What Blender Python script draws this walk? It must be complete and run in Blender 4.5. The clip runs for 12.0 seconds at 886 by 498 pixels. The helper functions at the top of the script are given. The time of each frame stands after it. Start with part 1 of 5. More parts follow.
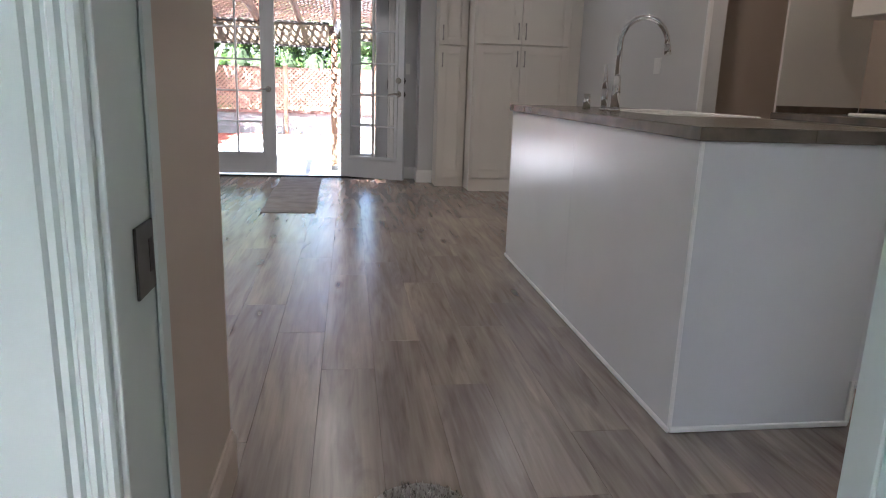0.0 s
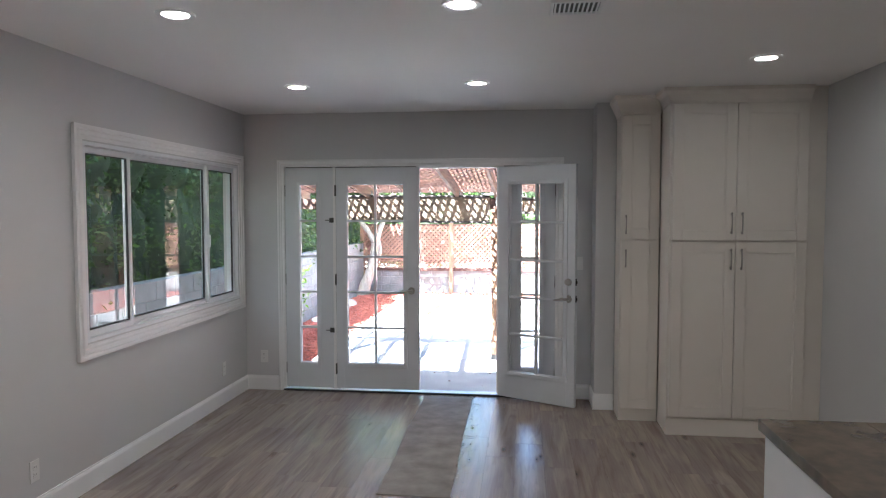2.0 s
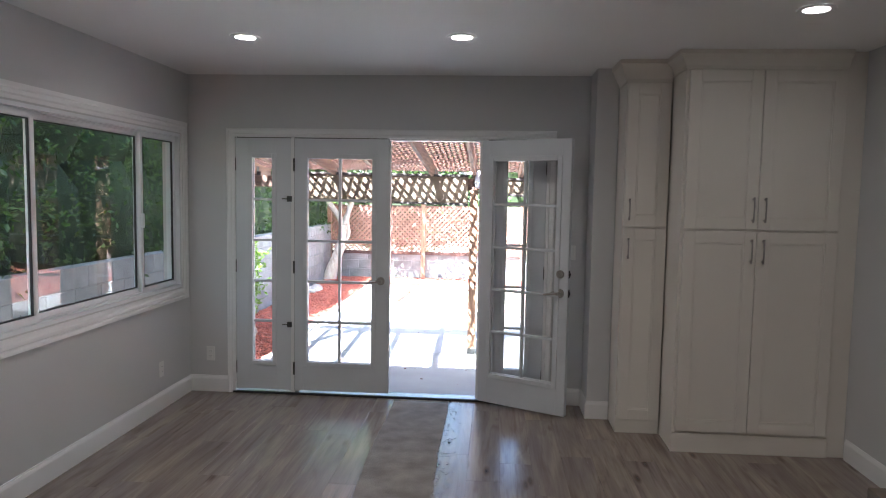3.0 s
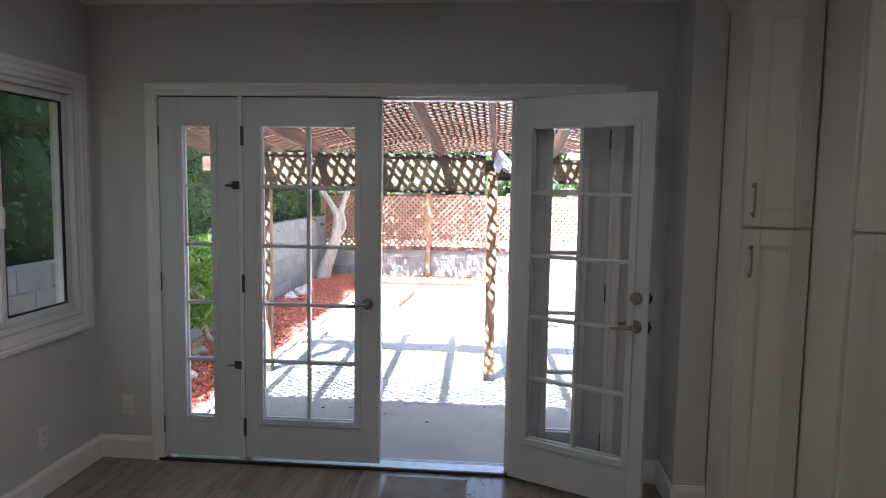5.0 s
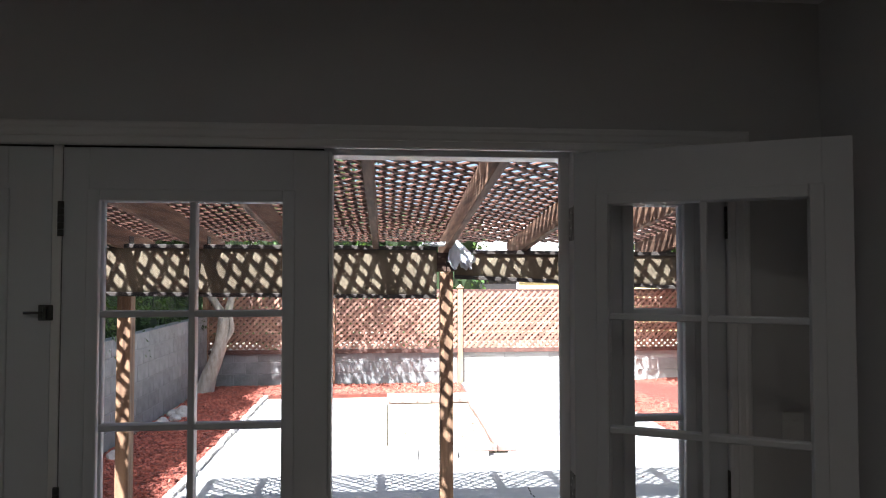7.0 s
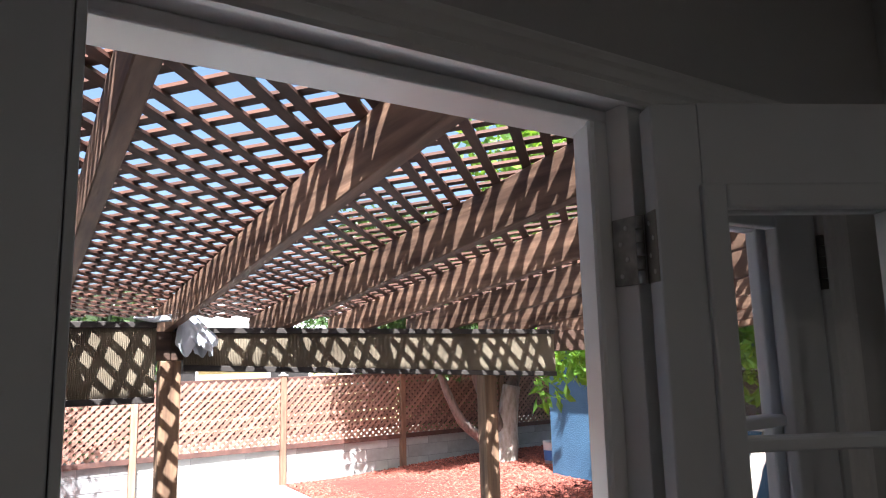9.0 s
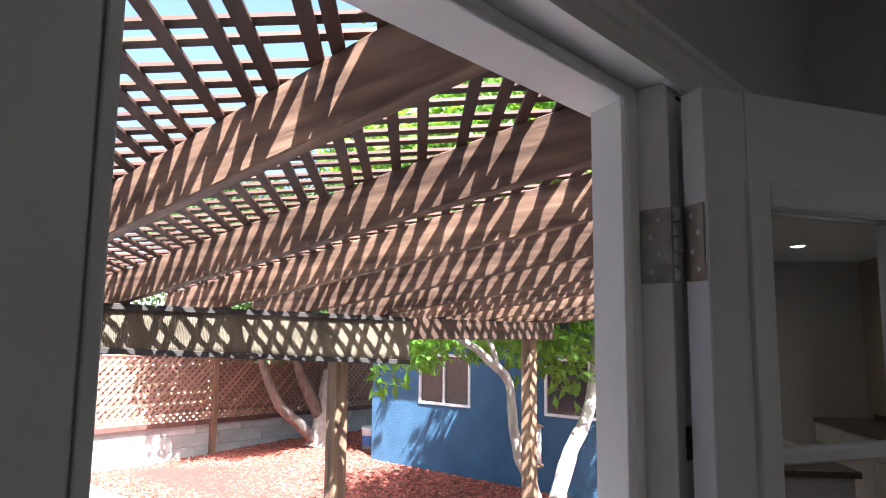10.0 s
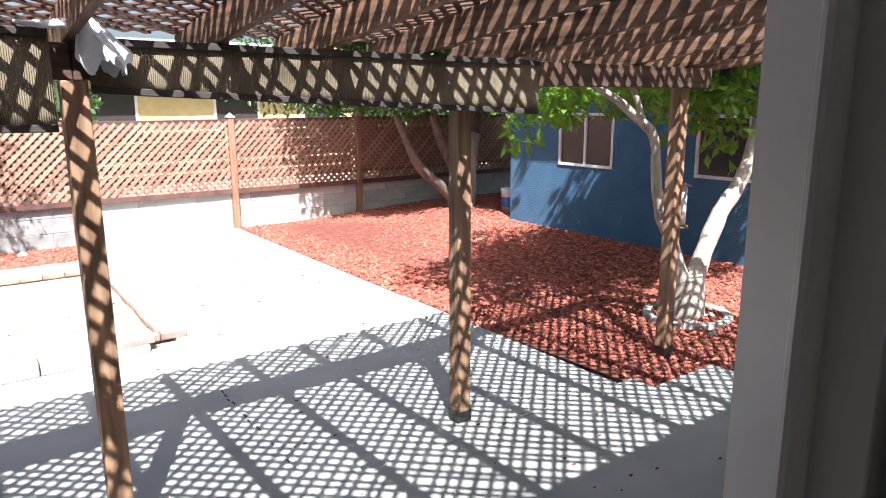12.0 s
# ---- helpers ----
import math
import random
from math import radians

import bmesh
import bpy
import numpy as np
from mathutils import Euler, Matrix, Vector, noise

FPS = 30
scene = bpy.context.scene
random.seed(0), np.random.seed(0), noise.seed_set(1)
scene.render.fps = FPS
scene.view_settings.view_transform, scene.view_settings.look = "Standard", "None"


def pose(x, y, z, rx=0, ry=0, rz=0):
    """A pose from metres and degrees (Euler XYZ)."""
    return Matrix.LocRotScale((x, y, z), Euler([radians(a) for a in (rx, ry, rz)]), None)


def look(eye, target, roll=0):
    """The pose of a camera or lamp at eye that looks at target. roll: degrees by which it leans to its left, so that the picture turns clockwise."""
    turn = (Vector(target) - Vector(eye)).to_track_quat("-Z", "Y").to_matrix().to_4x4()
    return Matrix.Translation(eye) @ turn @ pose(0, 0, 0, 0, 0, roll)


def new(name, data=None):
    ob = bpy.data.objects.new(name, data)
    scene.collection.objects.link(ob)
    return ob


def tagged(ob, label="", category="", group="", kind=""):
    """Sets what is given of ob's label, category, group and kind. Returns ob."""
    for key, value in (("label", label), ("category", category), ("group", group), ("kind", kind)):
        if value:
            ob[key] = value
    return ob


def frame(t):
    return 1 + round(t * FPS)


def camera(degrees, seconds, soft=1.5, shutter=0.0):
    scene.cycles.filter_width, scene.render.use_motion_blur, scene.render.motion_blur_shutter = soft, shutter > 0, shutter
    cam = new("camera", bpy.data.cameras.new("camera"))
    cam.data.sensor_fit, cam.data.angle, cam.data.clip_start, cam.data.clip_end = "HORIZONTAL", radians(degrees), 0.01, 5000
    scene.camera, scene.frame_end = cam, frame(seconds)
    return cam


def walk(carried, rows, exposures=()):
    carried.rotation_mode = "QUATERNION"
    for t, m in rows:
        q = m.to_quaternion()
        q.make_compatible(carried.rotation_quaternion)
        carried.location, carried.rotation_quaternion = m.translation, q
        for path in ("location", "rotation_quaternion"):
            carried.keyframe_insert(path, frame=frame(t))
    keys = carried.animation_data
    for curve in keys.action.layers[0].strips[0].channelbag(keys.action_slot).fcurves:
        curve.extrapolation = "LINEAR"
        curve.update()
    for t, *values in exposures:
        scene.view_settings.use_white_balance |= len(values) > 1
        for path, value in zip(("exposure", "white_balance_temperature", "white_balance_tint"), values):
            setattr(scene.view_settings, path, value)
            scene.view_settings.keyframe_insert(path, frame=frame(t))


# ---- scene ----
cam = camera(65.9, 12.0, soft=1.1)
PATH = [
    (0, (2.412, -7.711, 1.008), (2.685, -5.783, 0.55), 1.9),
    (0.5, (2.517, -7.214, 1.052), (2.694, -5.276, 0.589), 0.8),
    (1, (2.582, -6.801, 1.276), (2.468, -4.856, 0.827), 0.8),
    (1.5, (2.532, -6.43, 1.538), (2.266, -4.462, 1.306), 1.1),
    (2, (2.557, -6.062, 1.639), (2.323, -4.078, 1.534), 0.0),
    (2.5, (2.571, -5.7, 1.636), (2.304, -3.723, 1.499), -0.1),
    (3, (2.439, -5.317, 1.624), (2.292, -3.328, 1.467), 1.0),
    (5, (2.26, -3.658, 1.598), (2.1, -1.673, 1.409), 0.9),
    (5.5, (2.124, -3.263, 1.587), (1.963, -1.276, 1.422), 0.8),
    (6, (2.013, -2.86, 1.595), (1.916, -0.871, 1.407), 1.2),
    (6.5, (1.921, -2.402, 1.64), (1.782, -0.407, 1.604), 0.8),
    (7, (1.785, -2.036, 1.691), (1.951, -0.044, 1.757), 0.0),
    (8.8, (1.564, -0.776, 1.687), (2.623, 0.904, 1.929), 0.1),
    (9, (1.584, -0.688, 1.694), (2.636, 0.986, 1.995), -1.4),
    (9.5, (1.563, -0.51, 1.71), (2.82, 1.013, 2.023), 0.1),
    (10, (1.474, -0.383, 1.712), (2.941, 0.952, 1.964), 0.6),
    (10.5, (1.445, -0.334, 1.71), (3.01, 0.896, 1.896), 1.8),
    (11, (1.491, -0.304, 1.691), (3.077, 0.913, 1.738), 0.8),
    (11.5, (1.628, -0.257, 1.64), (3.093, 1.095, 1.484), -1.0),
    (12, (1.795, -0.201, 1.605), (2.936, 1.386, 1.185), -0.3),
]
EXPOSURES = [(0, 4.62, 5500, 11), (1, 4.76, 5250, 8), (2, 4.52, 5400, 8), (3.2, 4.26, 5450, 9), (5, 3.66, 5500, 8), (5.5, 3.10, 5600, 8), (6.5, 2.36, 5700, 8), (8.8, 2.27, 5750, 9), (9.5, 2.42, 5700, 9), (10, 2.88, 5600, 8), (10.5, 3.12, 5500, 8), (11, 3.20, 5400, 9), (11.5, 2.72, 5650, 9), (12, 1.86, 5950, 9)]
LAMP = 0.12
walk(cam, [(t, look(eye, target, roll)) for t, eye, target, roll in PATH], EXPOSURES)

# ---- world, sun, lamps ----
GROUND = -0.24      # patio level below the floor of the room
CEIL = 2.54
world = bpy.data.worlds.new("world")
scene.world = world
world.use_nodes = True
wn = world.node_tree.nodes
sky = wn.new("ShaderNodeTexSky")
sky.sky_type = "NISHITA"
sky.sun_disc = False
SUN_FROM = Vector((-0.56, -1.20, 1.92)).normalized()
sky.sun_elevation = math.asin(SUN_FROM.z)
sky.dust_density = 5.0
sky.ozone_density = 0.6
sky.sun_rotation = math.atan2(SUN_FROM.x, SUN_FROM.y)
wn["Background"].inputs["Strength"].default_value = 0.068
world.node_tree.links.new(sky.outputs[0], wn["Background"].inputs["Color"])

sun_data = bpy.data.lights.new("sun", "SUN")
sun_data.energy, sun_data.angle, sun_data.color = 5.0, radians(0.53), (1.0, 0.96, 0.90)
sun = new("sun", sun_data)
sun.rotation_euler = SUN_FROM.to_track_quat("Z", "Y").to_euler()

# The last four lamps are unseen guesses, added to light kitchen and back room.
DOWNLIGHTS = [(0.945, -1.283), (2.23, -1.284), (3.946, -1.86), (0.985, -3.08), (2.285, -3.08),
              (4.5, -3.75), (0.945, -4.6), (2.23, -4.6), (4.5, -5.5)]
for lx, ly in DOWNLIGHTS:
    ld = bpy.data.lights.new("downlight_glow", "AREA")
    ld.shape, ld.size, ld.energy, ld.color, ld.spread = "DISK", 0.10, LAMP * (1.1 if ly < -3.5 and lx > 3 else 0.30 if lx > 3 else 1.2), ((1.0, 0.70, 0.47) if lx > 4.2 else (1.0, 0.84, 0.68)), radians(150)
    lo = new("downlight_glow", ld)
    lo.location = (lx, ly, CEIL - 0.022)


# ---- materials ----
def mat(name, color, rough=0.5, metal=0.0, var=0.06, scale=6.0, bump=0.0, bscale=60.0, stretch=None,
        dark=None, island=False, coat=0.0, spec=None, rand=0.0):
    m = bpy.data.materials.new(name)
    m.use_nodes = True
    nt = m.node_tree
    n, l = nt.nodes, nt.links
    b = n["Principled BSDF"]
    b.inputs["Roughness"].default_value = rough
    b.inputs["Metallic"].default_value = metal
    b.inputs["Coat Weight"].default_value = coat
    if spec is not None:
        b.inputs["Specular IOR Level"].default_value = spec
    tc = n.new("ShaderNodeTexCoord")
    mp = n.new("ShaderNodeMapping")
    l.new(tc.outputs["Object"], mp.inputs["Vector"])
    if stretch:
        mp.inputs["Scale"].default_value = stretch
    no = n.new("ShaderNodeTexNoise")
    no.inputs["Scale"].default_value = scale
    no.inputs["Detail"].default_value = 6
    l.new(mp.outputs[0], no.inputs["Vector"])
    ra = n.new("ShaderNodeValToRGB")
    c = Vector(color)
    lo_c = Vector(dark) if dark else c * (1 - var * 2)
    hi_c = c * (1 + var)
    ra.color_ramp.elements[0].position, ra.color_ramp.elements[1].position = 0.32, 0.68
    ra.color_ramp.elements[0].color = (*lo_c, 1)
    ra.color_ramp.elements[1].color = (*[min(v, 0.95) for v in hi_c], 1)
    l.new(no.outputs["Fac"], ra.inputs["Fac"])
    out = ra.outputs[0]
    if island or rand:
        src = n.new("ShaderNodeNewGeometry").outputs["Random Per Island"] if island else n.new("ShaderNodeObjectInfo").outputs["Random"]
        hs = n.new("ShaderNodeHueSaturation")
        mr = n.new("ShaderNodeMapRange")
        amt = rand or 0.3
        mr.inputs["To Min"].default_value, mr.inputs["To Max"].default_value = 1 - amt, 1 + amt
        l.new(src, mr.inputs["Value"])
        l.new(mr.outputs[0], hs.inputs["Value"])
        l.new(out, hs.inputs["Color"])
        out = hs.outputs[0]
    l.new(out, b.inputs["Base Color"])
    if bump:
        n2 = n.new("ShaderNodeTexNoise")
        n2.inputs["Scale"].default_value = bscale
        n2.inputs["Detail"].default_value = 4
        l.new(mp.outputs[0], n2.inputs["Vector"])
        bp = n.new("ShaderNodeBump")
        bp.inputs["Strength"].default_value = bump
        bp.inputs["Distance"].default_value = 0.01
        l.new(n2.outputs["Fac"], bp.inputs["Height"])
        l.new(bp.outputs[0], b.inputs["Normal"])
    return m


def floor_material():
    m = mat("greyed_oak_laminate", (0.30, 0.24, 0.19), rough=0.25, spec=0.95, scale=2.0, bump=0.05, bscale=30, stretch=(1, 1, 1))
    nt = m.node_tree
    n, l = nt.nodes, nt.links
    b = n["Principled BSDF"]
    tc = n.new("ShaderNodeTexCoord")
    oi = n.new("ShaderNodeObjectInfo")
    add = n.new("ShaderNodeVectorMath")
    add.operation = "MULTIPLY_ADD"
    comb = n.new("ShaderNodeCombineXYZ")
    for i in range(3):
        l.new(oi.outputs["Random"], comb.inputs[i])
    add.inputs[1].default_value = (37, 91, 13)
    l.new(comb.outputs[0], add.inputs[0])
    l.new(tc.outputs["Object"], add.inputs[2])
    cols = []
    for sc, st, det, p0, p1, di in ((1.0, (8, 0.8, 1), 8, 0.30, 0.70, 1.4), (1.0, (95, 3.2, 1), 4, 0.30, 0.62, 0.3),
                                    (1.0, (11, 1.1, 1), 8, 0.50, 0.74, 2.2), (1.0, (3.2, 0.8, 1), 3, 0.3, 0.7, 0.5)):
        mp = n.new("ShaderNodeMapping")
        mp.inputs["Scale"].default_value = st
        l.new(add.outputs[0], mp.inputs["Vector"])
        no = n.new("ShaderNodeTexNoise")
        no.inputs["Scale"].default_value, no.inputs["Detail"].default_value = sc, det
        no.inputs["Distortion"].default_value = di
        l.new(mp.outputs[0], no.inputs["Vector"])
        r = n.new("ShaderNodeValToRGB")
        r.color_ramp.elements[0].position, r.color_ramp.elements[1].position = p0, p1
        l.new(no.outputs["Fac"], r.inputs["Fac"])
        cols.append(r)
    cols[0].color_ramp.elements[0].color = (0.215, 0.174, 0.146, 1)
    cols[0].color_ramp.elements[1].color = (0.355, 0.297, 0.252, 1)
    cols[1].color_ramp.elements[0].color = (0.86, 0.85, 0.84, 1)
    cols[1].color_ramp.elements[1].color = (1, 1, 1, 1)
    cols[2].color_ramp.elements[0].color = (1.0, 1.0, 1.0, 1)
    cols[2].color_ramp.elements[1].color = (0.66, 0.63, 0.61, 1)
    cols[3].color_ramp.elements[0].color = (0.78, 0.77, 0.83, 1)
    cols[3].color_ramp.elements[1].color = (1.06, 1.05, 0.98, 1)
    last = cols[0].outputs[0]
    for r in cols[1:]:
        mx = n.new("ShaderNodeMix")
        mx.data_type, mx.blend_type = "RGBA", "MULTIPLY"
        mx.inputs[0].default_value = 1.0
        l.new(last, mx.inputs[6])
        l.new(r.outputs[0], mx.inputs[7])
        last = mx.outputs[2]
    # knots
    vo = n.new("ShaderNodeTexVoronoi")
    vo.inputs["Scale"].default_value = 1.0
    mp = n.new("ShaderNodeMapping")
    mp.inputs["Scale"].default_value = (6, 1.7, 1)
    l.new(add.outputs[0], mp.inputs["Vector"])
    l.new(mp.outputs[0], vo.inputs["Vector"])
    kr = n.new("ShaderNodeValToRGB")
    kr.color_ramp.elements[0].position, kr.color_ramp.elements[1].position = 0.03, 0.15
    kr.color_ramp.elements[0].color, kr.color_ramp.elements[1].color = (0.34, 0.27, 0.24, 1), (1, 1, 1, 1)
    l.new(vo.outputs["Distance"], kr.inputs["Fac"])
    mx = n.new("ShaderNodeMix")
    mx.data_type, mx.blend_type = "RGBA", "MULTIPLY"
    mx.inputs[0].default_value = 1.0
    l.new(last, mx.inputs[6])
    l.new(kr.outputs[0], mx.inputs[7])
    hs = n.new("ShaderNodeHueSaturation")
    mr = n.new("ShaderNodeMapRange")
    mr.inputs["To Min"].default_value, mr.inputs["To Max"].default_value = 0.95, 1.05
    l.new(oi.outputs["Random"], mr.inputs["Value"])
    l.new(mr.outputs[0], hs.inputs["Value"])
    l.new(mx.outputs[2], hs.inputs["Color"])
    l.new(hs.outputs[0], b.inputs["Base Color"])
    return m


def wood_material(name, light, dark, rough=0.7, along=(1, 1, 1), rand=0.25, island=False):
    """Sawn wood whose grain runs along the axis with the smallest scale."""
    return mat(name, light, rough=rough, dark=dark, scale=1.0, stretch=along, bump=0.25, bscale=1.6, rand=rand, island=island)


def weave_material(name, color, dark):
    m = mat(name, color, rough=0.9, dark=dark, scale=3.0)
    nt = m.node_tree
    n, l = nt.nodes, nt.links
    w = n.new("ShaderNodeTexWave")
    w.inputs["Scale"].default_value = 42
    w.inputs["Distortion"].default_value = 1.5
    tc = n.new("ShaderNodeTexCoord")
    l.new(tc.outputs["Object"], w.inputs["Vector"])
    bp = n.new("ShaderNodeBump")
    bp.inputs["Strength"].default_value, bp.inputs["Distance"].default_value = 0.8, 0.006
    l.new(w.outputs["Fac"], bp.inputs["Height"])
    l.new(bp.outputs[0], n["Principled BSDF"].inputs["Normal"])
    return m


def glass_material(name, tint=(1, 1, 1), ior=1.42):
    m = bpy.data.materials.new(name)
    m.use_nodes = True
    n, l = m.node_tree.nodes, m.node_tree.links
    n.remove(n["Principled BSDF"])
    tr, gl, fr, mx = (n.new("ShaderNode" + k) for k in ("BsdfTransparent", "BsdfGlossy", "Fresnel", "MixShader"))
    tr.inputs["Color"].default_value = (*tint, 1)
    gl.inputs["Roughness"].default_value = 0.0
    fr.inputs["IOR"].default_value = ior
    l.new(fr.outputs[0], mx.inputs[0])
    l.new(tr.outputs[0], mx.inputs[1])
    l.new(gl.outputs[0], mx.inputs[2])
    l.new(mx.outputs[0], n["Material Output"].inputs["Surface"])
    return m


def glow_material(name, color, strength):
    m = bpy.data.materials.new(name)
    m.use_nodes = True
    b = m.node_tree.nodes["Principled BSDF"]
    b.inputs["Base Color"].default_value = (0.8, 0.8, 0.8, 1)
    b.inputs["Emission Color"].default_value = (*color, 1)
    b.inputs["Emission Strength"].default_value = strength
    return m


def leaf_material(name, color, dark, trans=0.35):
    m = mat(name, color, rough=0.45, dark=dark, scale=3.0, island=True, rand=0.45)
    n, l = m.node_tree.nodes, m.node_tree.links
    b = n["Principled BSDF"]
    t = n.new("ShaderNodeBsdfTranslucent")
    t.inputs["Color"].default_value = (color[0] * 2.2, color[1] * 2.0, color[2], 1)
    mx = n.new("ShaderNodeMixShader")
    mx.inputs[0].default_value = trans
    l.new(b.outputs[0], mx.inputs[1])
    l.new(t.outputs[0], mx.inputs[2])
    l.new(mx.outputs[0], n["Material Output"].inputs["Surface"])
    return m


M_WALL = mat("wall_paint", (0.57, 0.57, 0.57), rough=0.6, var=0.015, scale=1.2, bump=0.06, bscale=110)
# Wall paint with a beige tint that stands for warm lamplight.
M_WARMLIT = mat("lamp_warmed_wall_paint", (0.50, 0.42, 0.35), rough=0.6, var=0.015, scale=1.2, bump=0.06, bscale=110)
M_CEIL = mat("ceiling_paint", (0.84, 0.835, 0.825), rough=0.8, var=0.01, scale=1.0, bump=0.05, bscale=90)
M_TRIM = mat("trim_paint", (0.78, 0.78, 0.775), rough=0.35, var=0.015, scale=3)
M_DOOR = mat("door_paint", (0.62, 0.64, 0.665), rough=0.38, var=0.02, scale=3, bump=0.02, bscale=40)
M_CASE = mat("hall_trim_paint", (0.55, 0.62, 0.605), rough=0.35, var=0.015, scale=3)
M_CAB = mat("cabinet_lacquer", (0.72, 0.68, 0.62), rough=0.36, var=0.02, scale=2)
M_ISL = mat("island_panel_paint", (0.66, 0.67, 0.69), spec=0.8, rough=0.24, var=0.02, scale=2.5, bump=0.01, bscale=20)
M_FLOOR = floor_material()
M_SUB = mat("subfloor", (0.05, 0.04, 0.035), rough=0.9)
M_COUNTER = mat("stone_counter", (0.150, 0.122, 0.092), rough=0.26, dark=(0.095, 0.080, 0.064), scale=14, bump=0.02)
M_CHROME = mat("chrome", (0.75, 0.75, 0.76), rough=0.08, metal=1.0, var=0.02)
M_NICKEL = mat("satin_nickel", (0.42, 0.40, 0.38), rough=0.32, metal=1.0, var=0.05, scale=20)
M_BLACK = mat("dark_metal", (0.03, 0.03, 0.032), rough=0.45, metal=0.6, var=0.1)
M_HINGE = mat("steel_hinge", (0.10, 0.10, 0.095), rough=0.40, metal=0.85, var=0.12, scale=25)
M_ALU = mat("aluminium_sill", (0.55, 0.57, 0.60), rough=0.35, metal=0.7, var=0.08, scale=20)
M_VINYL = mat("window_vinyl", (0.72, 0.74, 0.76), rough=0.3, var=0.01)
M_HPLATE = mat("galvanised_plate", (0.42, 0.42, 0.40), rough=0.5, metal=0.65, var=0.2, scale=30)
M_GLASS = glass_material("pane_glass")
M_GLASS2 = glass_material("window_glass", (0.60, 0.67, 0.65), 1.46)
M_RUG = mat("grey_felt_runner", (0.33, 0.30, 0.27), rough=0.95, dark=(0.22, 0.20, 0.185), scale=7, bump=0.6, bscale=170)
M_TUFT = mat("mat_bristle", (0.42, 0.38, 0.33), rough=0.9, dark=(0.09, 0.08, 0.07), scale=40, island=True, rand=0.5)
M_PLATE = mat("plastic_plate", (0.72, 0.72, 0.70), rough=0.3, var=0.01)
M_PORC = mat("white_porcelain", (0.82, 0.81, 0.78), rough=0.12, var=0.01)
M_LAMP = glow_material("lamp_diffuser", (1.0, 0.88, 0.74), 3.0)
M_CONC = mat("pale_concrete", (0.345, 0.338, 0.330), rough=0.85, dark=(0.28, 0.274, 0.266), scale=1.6, bump=0.15, bscale=70)
M_SOIL = mat("dry_soil", (0.42, 0.375, 0.29), rough=0.95, dark=(0.24, 0.21, 0.14), scale=5, bump=0.8, bscale=30)
M_SUBSOIL = mat("mulch_bed_soil", (0.17, 0.048, 0.033), rough=0.95, dark=(0.10, 0.03, 0.022), scale=9, bump=0.8, bscale=40)
M_CHIP = mat("red_wood_chips", (0.40, 0.130, 0.088), rough=0.85, dark=(0.20, 0.045, 0.030), scale=20, island=True, rand=0.55)
M_PERG = wood_material("pergola_timber", (0.275, 0.158, 0.100), (0.10, 0.052, 0.033), along=(30, 2.5, 30))
# Same timber as the rafters, with the pergola's shade put into its colour.
M_PERGX = wood_material("shade_darkened_beam_timber", (0.12, 0.065, 0.042), (0.05, 0.026, 0.018), along=(2.5, 30, 30))
M_POST = wood_material("post_timber", (0.30, 0.18, 0.105), (0.11, 0.06, 0.036), along=(28, 28, 2.0))
# Slats seen from below: the shade on their undersides is in this colour.
M_SLAT = wood_material("shaded_slat_timber", (0.13, 0.058, 0.038), (0.055, 0.024, 0.018), along=(2.5, 30, 30))
M_FLAT = wood_material("fence_lattice_timber", (0.36, 0.205, 0.150), (0.22, 0.11, 0.08), along=(3, 30, 30))
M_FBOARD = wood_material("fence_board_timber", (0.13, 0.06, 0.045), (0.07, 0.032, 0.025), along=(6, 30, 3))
M_FPOST = wood_material("fence_post_timber", (0.38, 0.22, 0.14), (0.22, 0.12, 0.08), along=(28, 28, 2.5))
M_BLOCK = mat("concrete_block", (0.27, 0.262, 0.262), rough=0.9, dark=(0.19, 0.185, 0.186), scale=6, bump=0.5, bscale=60, rand=0.12)
M_BLOCKW = mat("painted_block", (0.44, 0.43, 0.41), rough=0.85, dark=(0.34, 0.33, 0.31), scale=4, bump=0.3, bscale=50, rand=0.06)
M_MORTAR = mat("mortar", (0.30, 0.29, 0.29), rough=0.95, var=0.1, bump=0.4)
M_CLOTH = weave_material("brown_shade_cloth", (0.27, 0.215, 0.145), (0.15, 0.112, 0.074))
M_CLOTHEDGE = mat("cloth_binding", (0.05, 0.04, 0.035), rough=0.8)
M_BAG = mat("thin_white_plastic", (0.80, 0.82, 0.86), rough=0.35, var=0.05)
M_STUCCO = mat("blue_stucco", (0.058, 0.132, 0.225), rough=0.9, dark=(0.047, 0.112, 0.195), scale=3, bump=0.9, bscale=45)
M_WFRAME = mat("white_window_frame", (0.70, 0.68, 0.67), rough=0.4)
M_DARKGLASS = mat("dark_window_pane", (0.05, 0.045, 0.045), rough=0.08, spec=0.6)
M_ROOF = mat("roof_shingle", (0.16, 0.13, 0.12), rough=0.9, bump=0.4)
M_BARK = mat("pale_bark", (0.47, 0.42, 0.37), rough=0.9, dark=(0.30, 0.25, 0.21), scale=6, stretch=(3, 3, 1), bump=0.8, bscale=18)
M_BARKD = mat("dark_bark", (0.22, 0.17, 0.15), rough=0.9, dark=(0.10, 0.08, 0.07), scale=6, stretch=(3, 3, 1), bump=0.8, bscale=18)
M_LEAF = leaf_material("bright_leaf", (0.15, 0.27, 0.035), (0.05, 0.11, 0.018))
M_LEAFD = leaf_material("hedge_leaf", (0.065, 0.115, 0.03), (0.025, 0.055, 0.014), trans=0.3)
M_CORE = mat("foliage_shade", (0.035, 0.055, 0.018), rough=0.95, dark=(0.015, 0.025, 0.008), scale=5)
